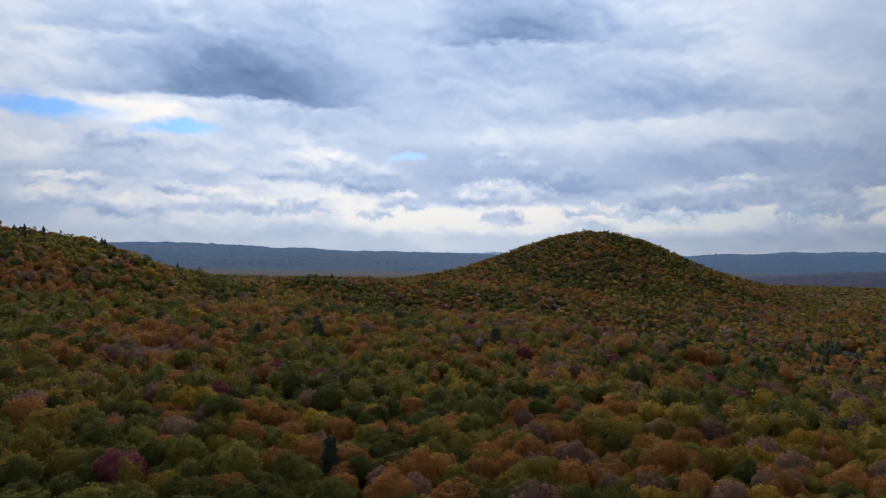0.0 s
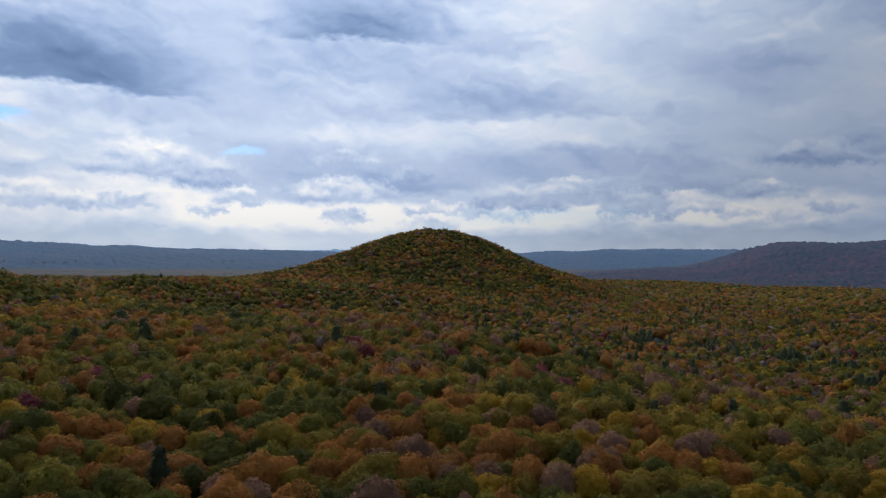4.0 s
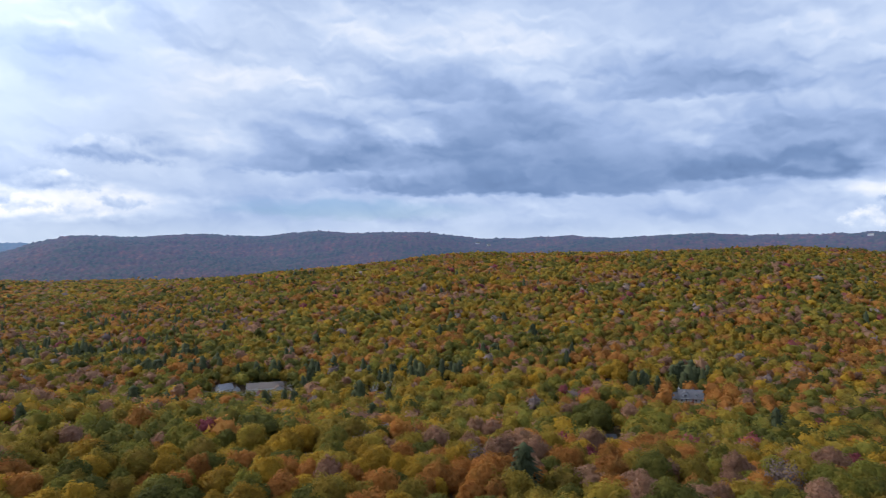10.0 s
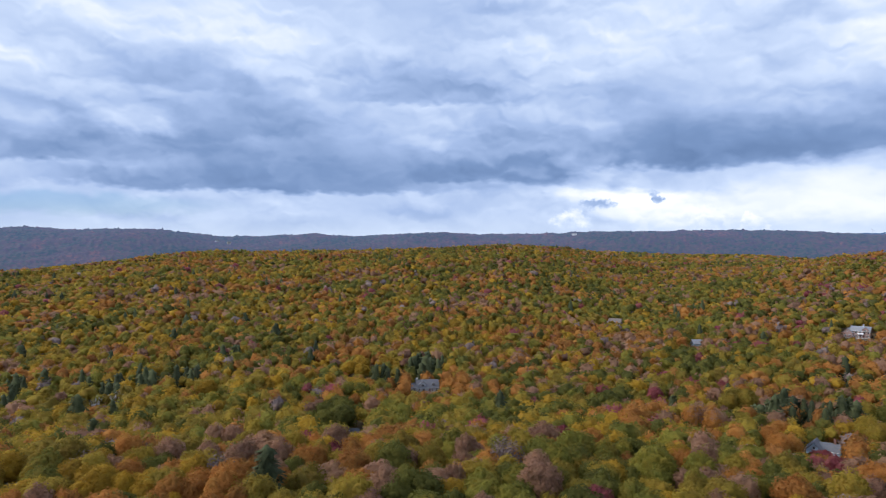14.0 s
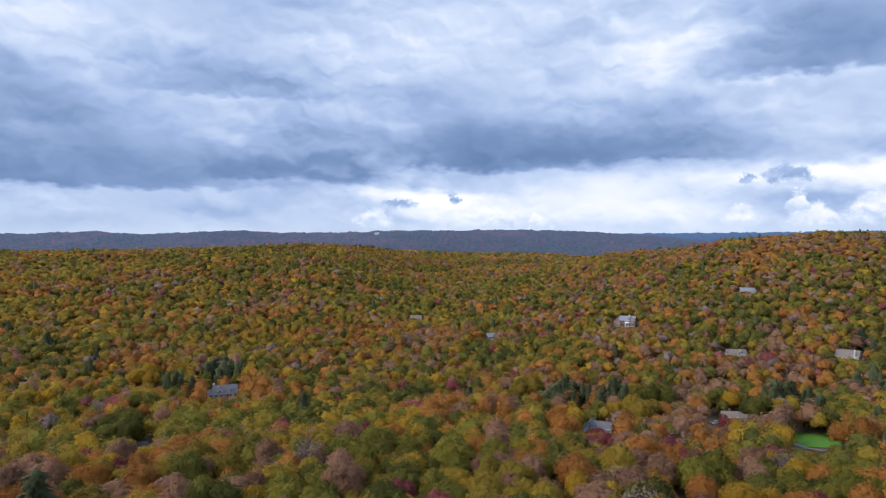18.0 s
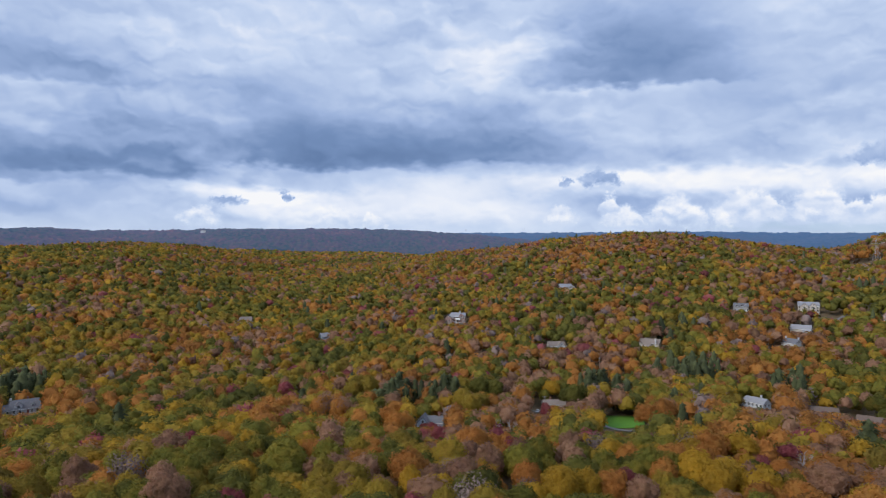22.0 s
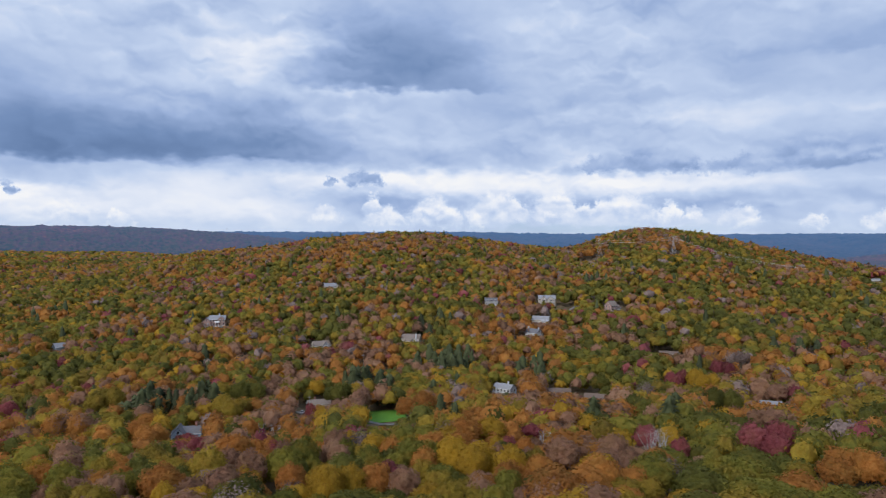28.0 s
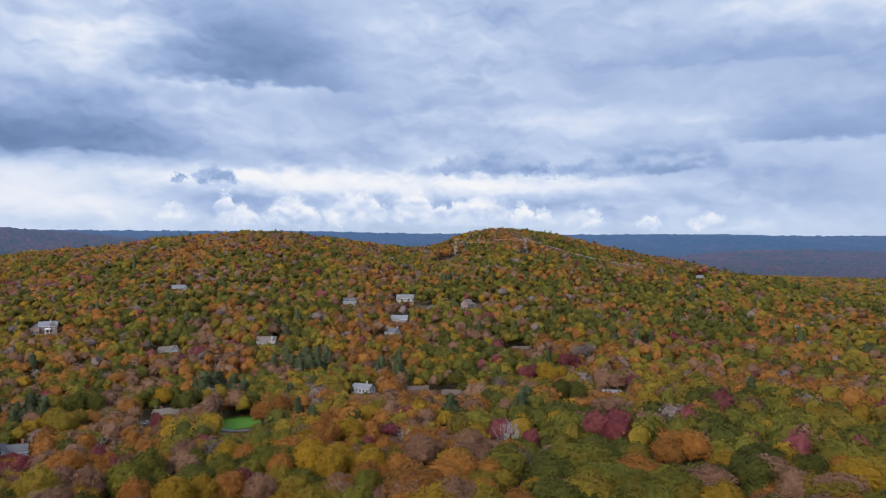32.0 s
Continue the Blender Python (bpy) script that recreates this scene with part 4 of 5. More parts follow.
def chimney(root, x, y, z0, z1, mat=BRICK):
    bm = bmesh.new()
    box(bm, x - 0.45, x + 0.45, y - 0.4, y + 0.4, z0, z1)
    box(bm, x - 0.52, x + 0.52, y - 0.47, y + 0.47, z1, z1 + 0.2)
    ob = part("chimney", bm, mat, root)
    bm = bmesh.new()
    tube(bm, (x, y, z1 + 0.2), (x, y, z1 + 0.55), 0.15, 0.13, 8)
    part("flue", bm, BRICK, ob)


def dormer(root, x, y, z, w, h, wall, roof, deep=3.0):
    """A dormer that looks out of the front slope."""
    bm = bmesh.new()
    box(bm, x - w / 2, x + w / 2, y, y + deep, z, z + h)
    ya = bm.verts.new((x - w / 2, y, z + h)), bm.verts.new((x + w / 2, y, z + h)), bm.verts.new((x, y, z + h + w * 0.4))
    bm.faces.new(ya)
    ob = part("dormer", bm, WALLS[wall], root)
    for s in (-1, 1):
        bm = bmesh.new()
        v = [bm.verts.new(p) for p in ((x + s * (w / 2 + 0.25), y - 0.25, z + h - 0.16), (x, y - 0.25, z + h + w * 0.4 + 0.05), (x, y + deep, z + h + w * 0.4 + 0.05), (x + s * (w / 2 + 0.25), y + deep, z + h - 0.16))]
        top = [bm.verts.new(q.co + Vector((0, 0, 0.16))) for q in v]
        for f in ((v[0], v[1], v[2], v[3]), (top[3], top[2], top[1], top[0])):
            bm.faces.new(f)
        for k in range(4):
            bm.faces.new((v[k], top[k], top[(k + 1) % 4], v[(k + 1) % 4]))
        bmesh.ops.recalc_face_normals(bm, faces=bm.faces)
        part("roof", bm, ROOFS[roof], ob)
    window(root, x, y, z + h * 0.5, min(w - 0.6, 1.6), h * 0.62)


def garage_door(root, x, y, w=2.6):
    bm = bmesh.new()
    box(bm, x - w / 2, x + w / 2, y - 0.07, y + 0.02, 0.05, 2.2)
    for k in range(3):
        box(bm, x - w / 2 + 0.06, x + w / 2 - 0.06, y - 0.1, y - 0.07, 0.12 + 0.7 * k, 0.7 + 0.7 * k)
    part("garage_door", bm, TRIM, root, "white panelled garage door")


def homestead(az, r, words, spin=0.0, half=9.0, front=26.0, behind=8.0, lift=2.2):
    x, y, z = polar(az, r)
    root = new("house")
    root.matrix_basis = pose(x, y, z + 0.3, 0, 0, -az + spin)
    OPEN.append((az, r, half, front, behind, lift))
    return tagged(root, words, "house", "houses in the valley")


# grey-roofed cape house with a dormer, below the long hill
h = homestead(87.2, 430, "white cape house with grey roof and big dormer", 8, 8.17, 14, 9, 1.4)
block(h, 13.5, 8.5, 3.2, 4.0, "white", "grey", floors=1, door_at=1.0, gable_window=True)
block(h, 6.0, 6.5, 2.7, 2.4, "white", "grey", at=(-9.6, 0.8, 0), floors=1)
dormer(h, -3.2, -3.7, 3.3, 3.6, 1.9, "white", "grey")
dormer(h, 3.4, -3.4, 3.5, 1.6, 1.5, "white", "grey")
chimney(h, -6.4, 0.4, 2.5, 8.2, WALLS["white"])
chimney(h, 1.6, 0.5, 6.0, 8.2)
# pale blue house behind red maples
h = homestead(117.35, 329, "pale blue house with white-trimmed front gable", -6, 6.45, 6, 7, 3.2)
block(h, 10.0, 7.0, 4.4, 2.4, "blue", "grey", at=(1.4, 1.5, 0), floors=1, gap=2.3)
block(h, 9.5, 5.6, 4.8, 2.9, "blue", "grey", 90, (-2.6, -1.0, 0), floors=1, gable_window=True)
for k in (-1.3, 0.0, 1.3):
    window(h, -2.6 + k, -5.75, 2.6, 0.95, 2.2)
chimney(h, 4.4, 1.5, 6.0, 8.4)
# white ranch house beside the utility pole
h = homestead(127.6, 390, "low white ranch house with tan shingle roof", 14, 6.88, 8, 8, 2.9)
block(h, 12.5, 7.5, 2.8, 2.0, "white", "tan", floors=1, gap=2.6, door_at=-1.5)
for k in (2.2, 4.2, 6.2):
    bm = bmesh.new()
    box(bm, k - 0.25, k + 0.25, -5.5, -5.0, -0.5, 2.6)
    part("porch_post", bm, TRIM, h)
bm = bmesh.new()
slab(bm, 1.6, 6.9, -5.7, 2.45, -3.7, 2.9, 0.18)
part("porch_roof", bm, ROOFS["tan"], h)
chimney(h, -2.0, 0.6, 3.8, 5.9)
# white two-storey house with a drive
h = homestead(142.9, 411, "white two-storey house with pale grey roof", -30, 7.31, 10, 8, 3.2)
block(h, 11.6, 7.8, 5.5, 2.2, "white", "pale", floors=2, gap=2.2, door_at=-0.6)
garage_door(h, 2.6, -3.9, 2.3)
garage_door(h, 5.0 - 0.4, -3.9, 1.8)
chimney(h, 2.2, 0.6, 6.5, 9.0, WALLS["white"])
bm = bmesh.new()
box(bm, -5.6, -0.9, -5.2, -3.92, 2.9, 3.05)
part("balcony_floor", bm, TRIM, h)
for k in np.linspace(-5.5, -1.0, 9):
    bm = bmesh.new()
    box(bm, k - 0.05, k + 0.05, -5.18, -5.08, 3.05, 3.95)
    part("baluster", bm, TRIM, h)
bm = bmesh.new()
box(bm, -5.6, -0.9, -5.22, -5.06, 3.95, 4.05)
part("handrail", bm, TRIM, h)
# low houses half hidden by trees
h = homestead(147.3, 424, "low pale blue house under a brown roof", 4, 6.88, 5, 8, 3.7)
block(h, 14.0, 8.0, 2.9, 2.1, "blue", "brown", floors=1, gap=2.6, door_at=2.0)
h = homestead(150.2, 411, "tan bungalow with brown roof among trees", -8, 6.45, 5, 7, 3.5)
block(h, 11.0, 7.5, 2.7, 2.2, "tan", "brown", floors=1, door_at=0.0)
# brick house with a portico above its lawn
h = homestead(119.55, 651, "brick house with grey roof and white portico", -10, 9.03, 34, 10, 1.2)
block(h, 14.0, 9.0, 5.6, 3.4, "brick", "pale", at=(1.5, 0.5, 0), floors=2, gap=2.4, door_at=2.0)
block(h, 10.0, 6.6, 4.2, 3.0, "brick", "pale", 90, (-7.0, -1.2, 0), floors=1, gable_window=True)
dormer(h, 5.2, -4.4, 5.2, 4.6, 1.6, "brick", "pale")
for k in (0.7, 3.3):
    bm = bmesh.new()
    tube(bm, (k, -5.6, -0.5), (k, -5.6, 3.2), 0.22, 0.2, 10)
    part("column", bm, TRIM, h)
bm = bmesh.new()
prism(bm, -0.1, 4.1, -6.1, -4.0, 3.2, 1.1)
part("portico_roof", bm, TRIM, h)
chimney(h, 3.0, 0.6, 8.0, 10.4, WALLS["white"])
# cream houses on the slope
h = homestead(127.7, 535, "cream house with beige hipped roof", 20, 7.31, 7, 8, 3.5)
block(h, 13.0, 8.0, 3.6, 3.0, "cream", "tan", floors=1, gap=2.4)
block(h, 6.5, 5.4, 3.8, 3.0, "white", "tan", 90, (2.4, -2.6, 0), floors=1, gable_window=True)
window(h, 2.4, -5.9, 2.2, 1.8, 2.2)
h = homestead(135.15, 545, "long cream house with grey-brown roof", -14, 7.31, 7, 8, 3.5)
block(h, 14.5, 8.4, 4.6, 2.8, "cream", "tan", floors=2, gap=2.3, door_at=2.6)
chimney(h, 4.8, -4.4, 0.5, 8.2, WALLS["white"])
block(h, 5.0, 5.0, 3.0, 2.0, "white", "tan", at=(-1.0, -4.6, 0), floors=1)
h = homestead(108.65, 604, "pale blue house with bluish roof in trees", 30, 4.3, 6, 6, 3.7)
block(h, 8.5, 7.0, 5.0, 2.6, "blue", "pale", floors=2, gap=2.4)
h = homestead(102.45, 705, "house with a beige roof deep in woods", -5, 6.02, 5, 6, 4.9)
block(h, 12.0, 8.0, 4.2, 3.2, "cream", "tan", floors=1)
h = homestead(128.45, 745, "grey-roofed house on the wooded slope", 12, 7.74, 5, 7, 4.3)
block(h, 13.0, 8.0, 4.4, 3.0, "tan", "pale", floors=1)
block(h, 7.0, 6.0, 3.6, 2.6, "cream", "pale", 90, (6.5, -2.0, 0), floors=1)
# the upper group
h = homestead(141.75, 677, "grey house with white windows and dormers", 4, 6.88, 7, 7, 3.3)
block(h, 12.5, 8.0, 4.8, 2.8, "grey", "grey", floors=2, gap=2.5, door_at=0.0)
for k in (-3.6, 0.0, 3.6):
    dormer(h, k, -3.6, 4.9, 1.5, 1.2, "white", "grey", 2.4)
h = homestead(146.3, 709, "large beige house with two front gables", 2, 9.03, 18, 8, 3.2)
block(h, 17.0, 9.0, 6.0, 3.2, "cream", "pale", floors=2, gap=2.3, door_at=0.0)
block(h, 10.5, 5.2, 6.0, 2.8, "cream", "pale", 90, (-3.2, -0.8, 0), floors=2, gable_window=True)
block(h, 10.5, 5.2, 6.0, 2.8, "cream", "pale", 90, (3.6, -0.8, 0), floors=2, gable_window=True)
for k in (-3.2, 3.6):
    for lv in (1.8, 4.5):
        window(h, k, -6.1, lv, 1.5, 1.5)
h = homestead(145.85, 627, "long beige house with pale grey roof", -12, 7.74, 6, 7, 3.5)
block(h, 15.0, 8.4, 4.9, 2.9, "cream", "pale", floors=2, gap=2.3)
block(h, 6.0, 5.5, 3.2, 2.2, "white", "pale", at=(5.0, -3.4, 0), floors=1)
h = homestead(145.25, 580, "white house with grey roof and end chimneys", -42, 6.45, 5, 7, 3.7)
block(h, 12.5, 7.6, 4.6, 3.0, "white", "grey", floors=2, gap=2.4, gable_window=True)
for k in (-5.6, 5.6):
    chimney(h, k, 0.0, 6.0, 8.8, WALLS["white"])
h = homestead(151.45, 674, "brick house with a steep gable and garage", 52, 7.31, 9, 7, 2.5)
block(h, 9.5, 8.0, 5.4, 3.8, "brick", "tan", floors=2, gap=2.4, gable_window=True)
block(h, 6.5, 6.5, 3.0, 2.2, "tan", "tan", at=(7.4, -0.6, 0), floors=1)
garage_door(h, 7.4, -3.85, 4.4)
# glimpses
h = homestead(155.95, 535, "flat brown roof of a house in dense trees", 0, 7.0, 3, 5, 4.7)
block(h, 14.0, 8.0, 3.2, 1.4, "tan", "brown", floors=1)
h = homestead(169.9, 1010, "grey house on the bare shoulder of a hill", 0, 5.5, 12, 8, 2.8)
block(h, 11.0, 7.0, 3.4, 1.8, "grey", "pale", floors=1)
h = homestead(49.9, 493, "white house with brown roof beside bare trees", 30, 7.74, 8, 9, 3.3)
block(h, 10.0, 7.5, 4.4, 2.8, "white", "pale", floors=2, gap=2.4)
block(h, 6.0, 5.5, 3.2, 2.4, "white", "brown", 90, (6.6, -1.6, 0), floors=1)
h = homestead(30.6, 782, "small white house among dark pines", -20, 5.16, 8, 6, 3.1)
block(h, 9.0, 7.0, 3.0, 2.4, "white", "grey", floors=1, door_at=1.0)
h = homestead(81.2, 331, "white shed glimpsed through the crowns", 15, 2.236, 5, 3, 3.3)
block(h, 4.0, 3.4, 2.4, 1.4, "white", "grey", floors=1)
h = homestead(163.2, 400, "house with a bluish roof under tall trees", 10, 3.87, 5, 5, 5.9)
block(h, 10.0, 7.5, 3.2, 2.4, "grey", "pale", floors=1)
h = homestead(53.0, 489, "long low building with a grey-brown roof", 8, 13.0, 8, 6, 2.6)
block(h, 24.0, 10.0, 3.4, 3.2, "white", "tan", floors=1, gap=3.0, door_at=-3.0, gable_window=True)
block(h, 8.0, 7.0, 3.0, 2.4, "white", "brown", 90, (8.5, -4.5, 0), floors=1)
# lawn, drives
OPEN.append((133.1, 362, 7.5, 14.0, 13.0, -0.3))
OPEN.append((132.7, 341, 5.0, 5.0, 3.0, 0.3))
OPEN.append((126.3, 379, 3.0, 5.0, 4.0, 0.4))


def patch_of(name, mat, azs, rs, lift, words, category):
    """A piece of made ground that follows the land."""
    ob = polar_sheet(name, azs, rs, lambda x, y: land(x, y) + lift, mat)
    solid = ob.modifiers.new("depth", "SOLIDIFY")
    solid.thickness, solid.offset = 0.12, -1.0
    return tagged(ob, words, category, kind="structure")


patch_of("lawn", LAWN, np.linspace(131.4, 134.8, 13), np.linspace(345, 377, 14), 0.22, "bright green mown lawn among trees", "lawn")
patch_of("lawn", LITTER, np.linspace(118.5, 120.7, 8), np.linspace(612, 642, 8), 0.2, "brownish rough lawn below a brick house", "lawn")


def strip(name, ends, wide, mat, lift, words):
    """A drive along a gently bent line."""
    pts = [Vector(polar(a, r, lift)) for a, r in ends]
    line = []
    for p, q in zip(pts[:-1], pts[1:]):
        for k in range(6):
            line.append(p.lerp(q, k / 6))
    line.append(pts[-1])
    v, f = [], []
    for k, p in enumerate(line):
        d = (line[min(k + 1, len(line) - 1)] - line[max(k - 1, 0)]).to_2d().normalized()
        n = Vector((-d.y, d.x)) * wide / 2
        for s in (-1, 1):
            x, y = p.x + s * n.x, p.y + s * n.y
            v.append((x, y, float(land(x, y)) + lift))
        if k:
            f.append((2 * k - 2, 2 * k - 1, 2 * k + 1, 2 * k))
    ob = mesh_object(name, np.array(v), np.array(f)[:, ::-1], mat)
    solid = ob.modifiers.new("depth", "SOLIDIFY")
    solid.thickness, solid.offset = 0.1, 0.0
    tagged(ob, words, "road", kind="structure")


strip("drive", [(131.0, 358), (131.8, 348), (132.7, 341), (133.8, 337)], 3.2, ASPHALT, 0.34, "pale gravel drive beside the lawn")
strip("drive", [(144.2, 412), (143.9, 400), (144.9, 396)], 5.5, ASPHALT, 0.3, "asphalt drive in front of a white house")
strip("drive", [(146.7, 690), (147.3, 682), (148.2, 690), (148.7, 706)], 3.6, ASPHALT, 0.3, "pale drive curving up to the large house")
strip("drive", [(151.9, 668), (152.4, 660), (151.4, 654)], 6.0, ASPHALT, 0.3, "forecourt in front of a brick house")
strip("drive", [(51.6, 470), (53.2, 468), (54.3, 472)], 5.0, ASPHALT, 0.3, "pale yard in front of a long building")
strip("drive", [(126.0, 384), (126.6, 375), (127.6, 369)], 4.0, ASPHALT, 0.3, "drive in front of the ranch house")
OPEN.append((147.8, 694, 8.0, 10.0, 8.0, 0.6))


def car(az, r, spin, mat, words):
    root = new("car")
    x, y, z = polar(az, r, 0.42)
    root.matrix_basis = pose(x, y, z, 0, 0, -az + spin)
    bm = bmesh.new()
    box(bm, -2.2, 2.2, -0.88, 0.88, 0.32, 0.95)
    bmesh.ops.bevel(bm, geom=list(bm.edges), offset=0.14, segments=2, affect="EDGES")
    body = part("body", bm, mat, root, smooth=True)
    bm = bmesh.new()
    v = [bm.verts.new(p) for p in ((-1.9, -0.8, 0.93), (1.2, -0.8, 0.93), (1.2, 0.8, 0.93), (-1.9, 0.8, 0.93), (-1.4, -0.65, 1.5), (0.4, -0.65, 1.5), (0.4, 0.65, 1.5), (-1.4, 0.65, 1.5))]
    for f in ((4, 5, 6, 7), (0, 1, 5, 4), (1, 2, 6, 5), (2, 3, 7, 6), (3, 0, 4, 7)):
        bm.faces.new([v[i] for i in f])
    part("window_band", bm, GLASS, root, "dark car windows")
    bm = bmesh.new()
    box(bm, -1.38, 0.38, -0.64, 0.64, 1.48, 1.55)
    part("roof", bm, mat, root)
    for wx in (-1.35, 1.4):
        for s in (-1, 1):
            bm = bmesh.new()
            tube(bm, (wx, s * 0.70, 0.32), (wx, s * 0.90, 0.32), 0.32, 0.32, 14)
            wheel = part("wheel", bm, TYRE, root)
            bm = bmesh.new()
            tube(bm, (wx, s * 0.89, 0.32), (wx, s * 0.92, 0.32), 0.2, 0.19, 10)
            part("rim", bm, STEEL, wheel)
    tagged(root, words, "car")


car(126.3, 379, 70, CAR_WHITE, "white car parked on the ranch house drive")
car(53.6, 469, 20, CAR_WHITE, "white car parked before a long building")
car(144.4, 401, 40, CAR_DARK, "dark car parked on an asphalt drive")
car(152.0, 662, 15, CAR_DARK, "dark car on the brick house forecourt")


def utility_pole(az, r, tall):
    root = new("utility_pole")
    x, y, z = polar(az, r)
    root.matrix_basis = pose(x, y, z, 0, 0, -az + 20)
    bm = bmesh.new()
    tube(bm, (0, 0, -1), (0, 0, tall), 0.17, 0.11, 10)
    part("pole", bm, WOOD, root)
    bm = bmesh.new()
    box(bm, -1.2, 1.2, -0.07, 0.07, tall - 0.9, tall - 0.74)
    part("crossarm", bm, WOOD, root)
    for k in (-1.1, -0.4, 0.4, 1.1):
        bm = bmesh.new()
        tube(bm, (k, 0, tall - 0.74), (k, 0, tall - 0.5), 0.06, 0.04, 6)
        part("insulator", bm, STEEL, root)
    tagged(root, "weathered wooden utility pole with a crossarm", "pole", "utility poles")


for a, r, t in [(126.85, 377, 10.0), (119.95, 628, 11), (143.7, 560, 11), (131.2, 480, 11.5)]:
    utility_pole(a, r, t)
    OPEN.append((a, r, 0.6, 3.0, 2.0, t * 0.35))


# ---- far houses, specks on the ridges ----
def far_house(which, az, r, long, spin, wall, roof):
    x, y = r * math.sin(radians(az)), r * math.cos(radians(az))
    root = new("distant_house")
    root.matrix_basis = pose(x, y, float(RIDGE_LAND[which](np.array([x]), np.array([y]))[0]) + 1.5, 0, 0, -az + spin)
    bm = bmesh.new()
    box(bm, -long / 2, long / 2, -4.5, 4.5, -6, 5)
    prism(bm, -long / 2, long / 2, -4.5, 4.5, 5, 2.6)
    part("wall", bm, WALLS[wall], root)
    for s in (-1, 1):
        bm = bmesh.new()
        slab(bm, -long / 2 - 0.4, long / 2 + 0.4, s * 5.0, 4.8, 0, 7.7, 0.2)
        part("roof", bm, ROOFS[roof], root)
    tagged(root, "pale house far off on a wooded ridge", "house", "distant houses")


for az, r, long, spin in [(-17.6, 3330, 14, 20), (-16.9, 3290, 18, -15), (-16.2, 3340, 16, 5), (-15.6, 3310, 22, 0), (-14.9, 3360, 13, 30), (-12.4, 3400, 15, -20), (-5.4, 3460, 16, 10),
                          (-4.6, 3420, 14, 0), (-3.9, 3450, 20, 25), (-19.4, 3360, 13, 0)]:
    far_house(0, az, r, long, spin, "white", "pale")
far_house(3, 70.3, 2830, 16, 10, "white", "grey")
far_house(3, 99.2, 2820, 18, -10, "white", "pale")
far_house(3, 71.2, 2800, 12, 10, "cream", "grey")


# ---- power line on the hill ----
def pylon(az, r, tall, label):
    root = new("pylon")
    x, y, z = polar(az, r)
    root.matrix_basis = pose(x, y, z, 0, 0, -az + 25)
    w0, w1 = tall * 0.13, tall * 0.03
    corners = ((-1, -1), (1, -1), (1, 1), (-1, 1))
    for cx, cy in corners:
        bm = bmesh.new()
        tube(bm, (cx * w0, cy * w0, -1), (cx * w1, cy * w1, tall * 0.72), 0.11, 0.09, 5)
        tube(bm, (cx * w1, cy * w1, tall * 0.72), (cx * w1 * 0.5, cy * w1 * 0.5, tall), 0.09, 0.08, 5)
        part("leg", bm, STEEL, root)
    levels = [0.0, 0.2, 0.38, 0.54, 0.68]
    for lo, hi in zip(levels[:-1], levels[1:]):
        a = w0 + (w1 - w0) * lo / 0.72
        b = w0 + (w1 - w0) * hi / 0.72
        for (cx, cy), (ex, ey) in zip(corners, corners[1:] + corners[:1]):
            bm = bmesh.new()
            tube(bm, (cx * a, cy * a, tall * lo), (ex * b, ey * b, tall * hi), 0.045, 0.045, 4)
            tube(bm, (ex * a, ey * a, tall * lo), (cx * b, cy * b, tall * hi), 0.045, 0.045, 4)
            part("bracing", bm, STEEL, root)
    for lv, half in ((0.74, 0.26), (0.86, 0.20), (0.97, 0.14)):
        bm = bmesh.new()
        for s in (-1, 1):
            tube(bm, (0, 0, tall * lv + 0.9), (s * tall * half, 0, tall * lv), 0.10, 0.07, 4)
            tube(bm, (0, 0, tall * lv - 0.2), (s * tall * half, 0, tall * lv), 0.10, 0.07, 4)
        part("crossarm", bm, STEEL, root)
        for s in (-1, 1):
            bm = bmesh.new()
            tube(bm, (s * tall * half, 0, tall * lv), (s * tall * half, 0, tall * lv - 1.2), 0.12, 0.12, 6)
            part("insulator", bm, STEEL, root)
    return tagged(root, label, "pylon", "pylons")


PYLONS = [(150.5, 972, 27), (156.2, 954, 26), (165.5, 924, 16)]
for a, r, t in PYLONS[:2]:
    pylon(a, r, t, "grey steel lattice pylon on a wooded hill")
    OPEN.append((a, r, 5.0, 12.0, 6.0, 3.0))
OPEN.append((149.6, 975, 11.0, 16.0, 8.0, 0.8))


def wire(a, b, sag, radius, words):
    p, q = Vector(a), Vector(b)
    bm = bmesh.new()
    last = None
    for k in range(25):
        u = k / 24
        at = p.lerp(q, u) - Vector((0, 0, sag * 4 * u * (1 - u)))
        if last is not None:
            tube(bm, last, at, radius, radius, 5)
        last = at
    ob = new("power_cable", bm_mesh("power_cable", bm, CABLE, True))
    tagged(ob, words, "cable", "power cables")


for az in (120.3, 125.0):
    far_tower = pylon(az, 4560, 46, "tiny steel pylon on the far plateau")
    spot = far_tower.matrix_basis.translation
    far_tower.matrix_basis = pose(spot.x, spot.y, float(RIDGE_LAND[5](np.array([spot.x]), np.array([spot.y]))[0]) - 16, 0, 0, -az)
tops = [Vector(polar(a, r, t)) for a, r, t in PYLONS]
for lv, off in ((0.86, 4.5), (0.97, 0.5)):
    for s in (-1, 1):
        ends = []
        for (a, r, t), top in zip(PYLONS, tops):
            side = Vector((math.cos(radians(-a + 25)), math.sin(radians(-a + 25)), 0)) * off * s
            ends.append(top - Vector((0, 0, t * (1 - lv) + 1.2)) + side)
        wire(ends[0], ends[1], 2.0, 0.048, "long power cable slung between pylons")
        wire(ends[1], ends[2], 5.0, 0.048, "sagging power cable running down the hillside")


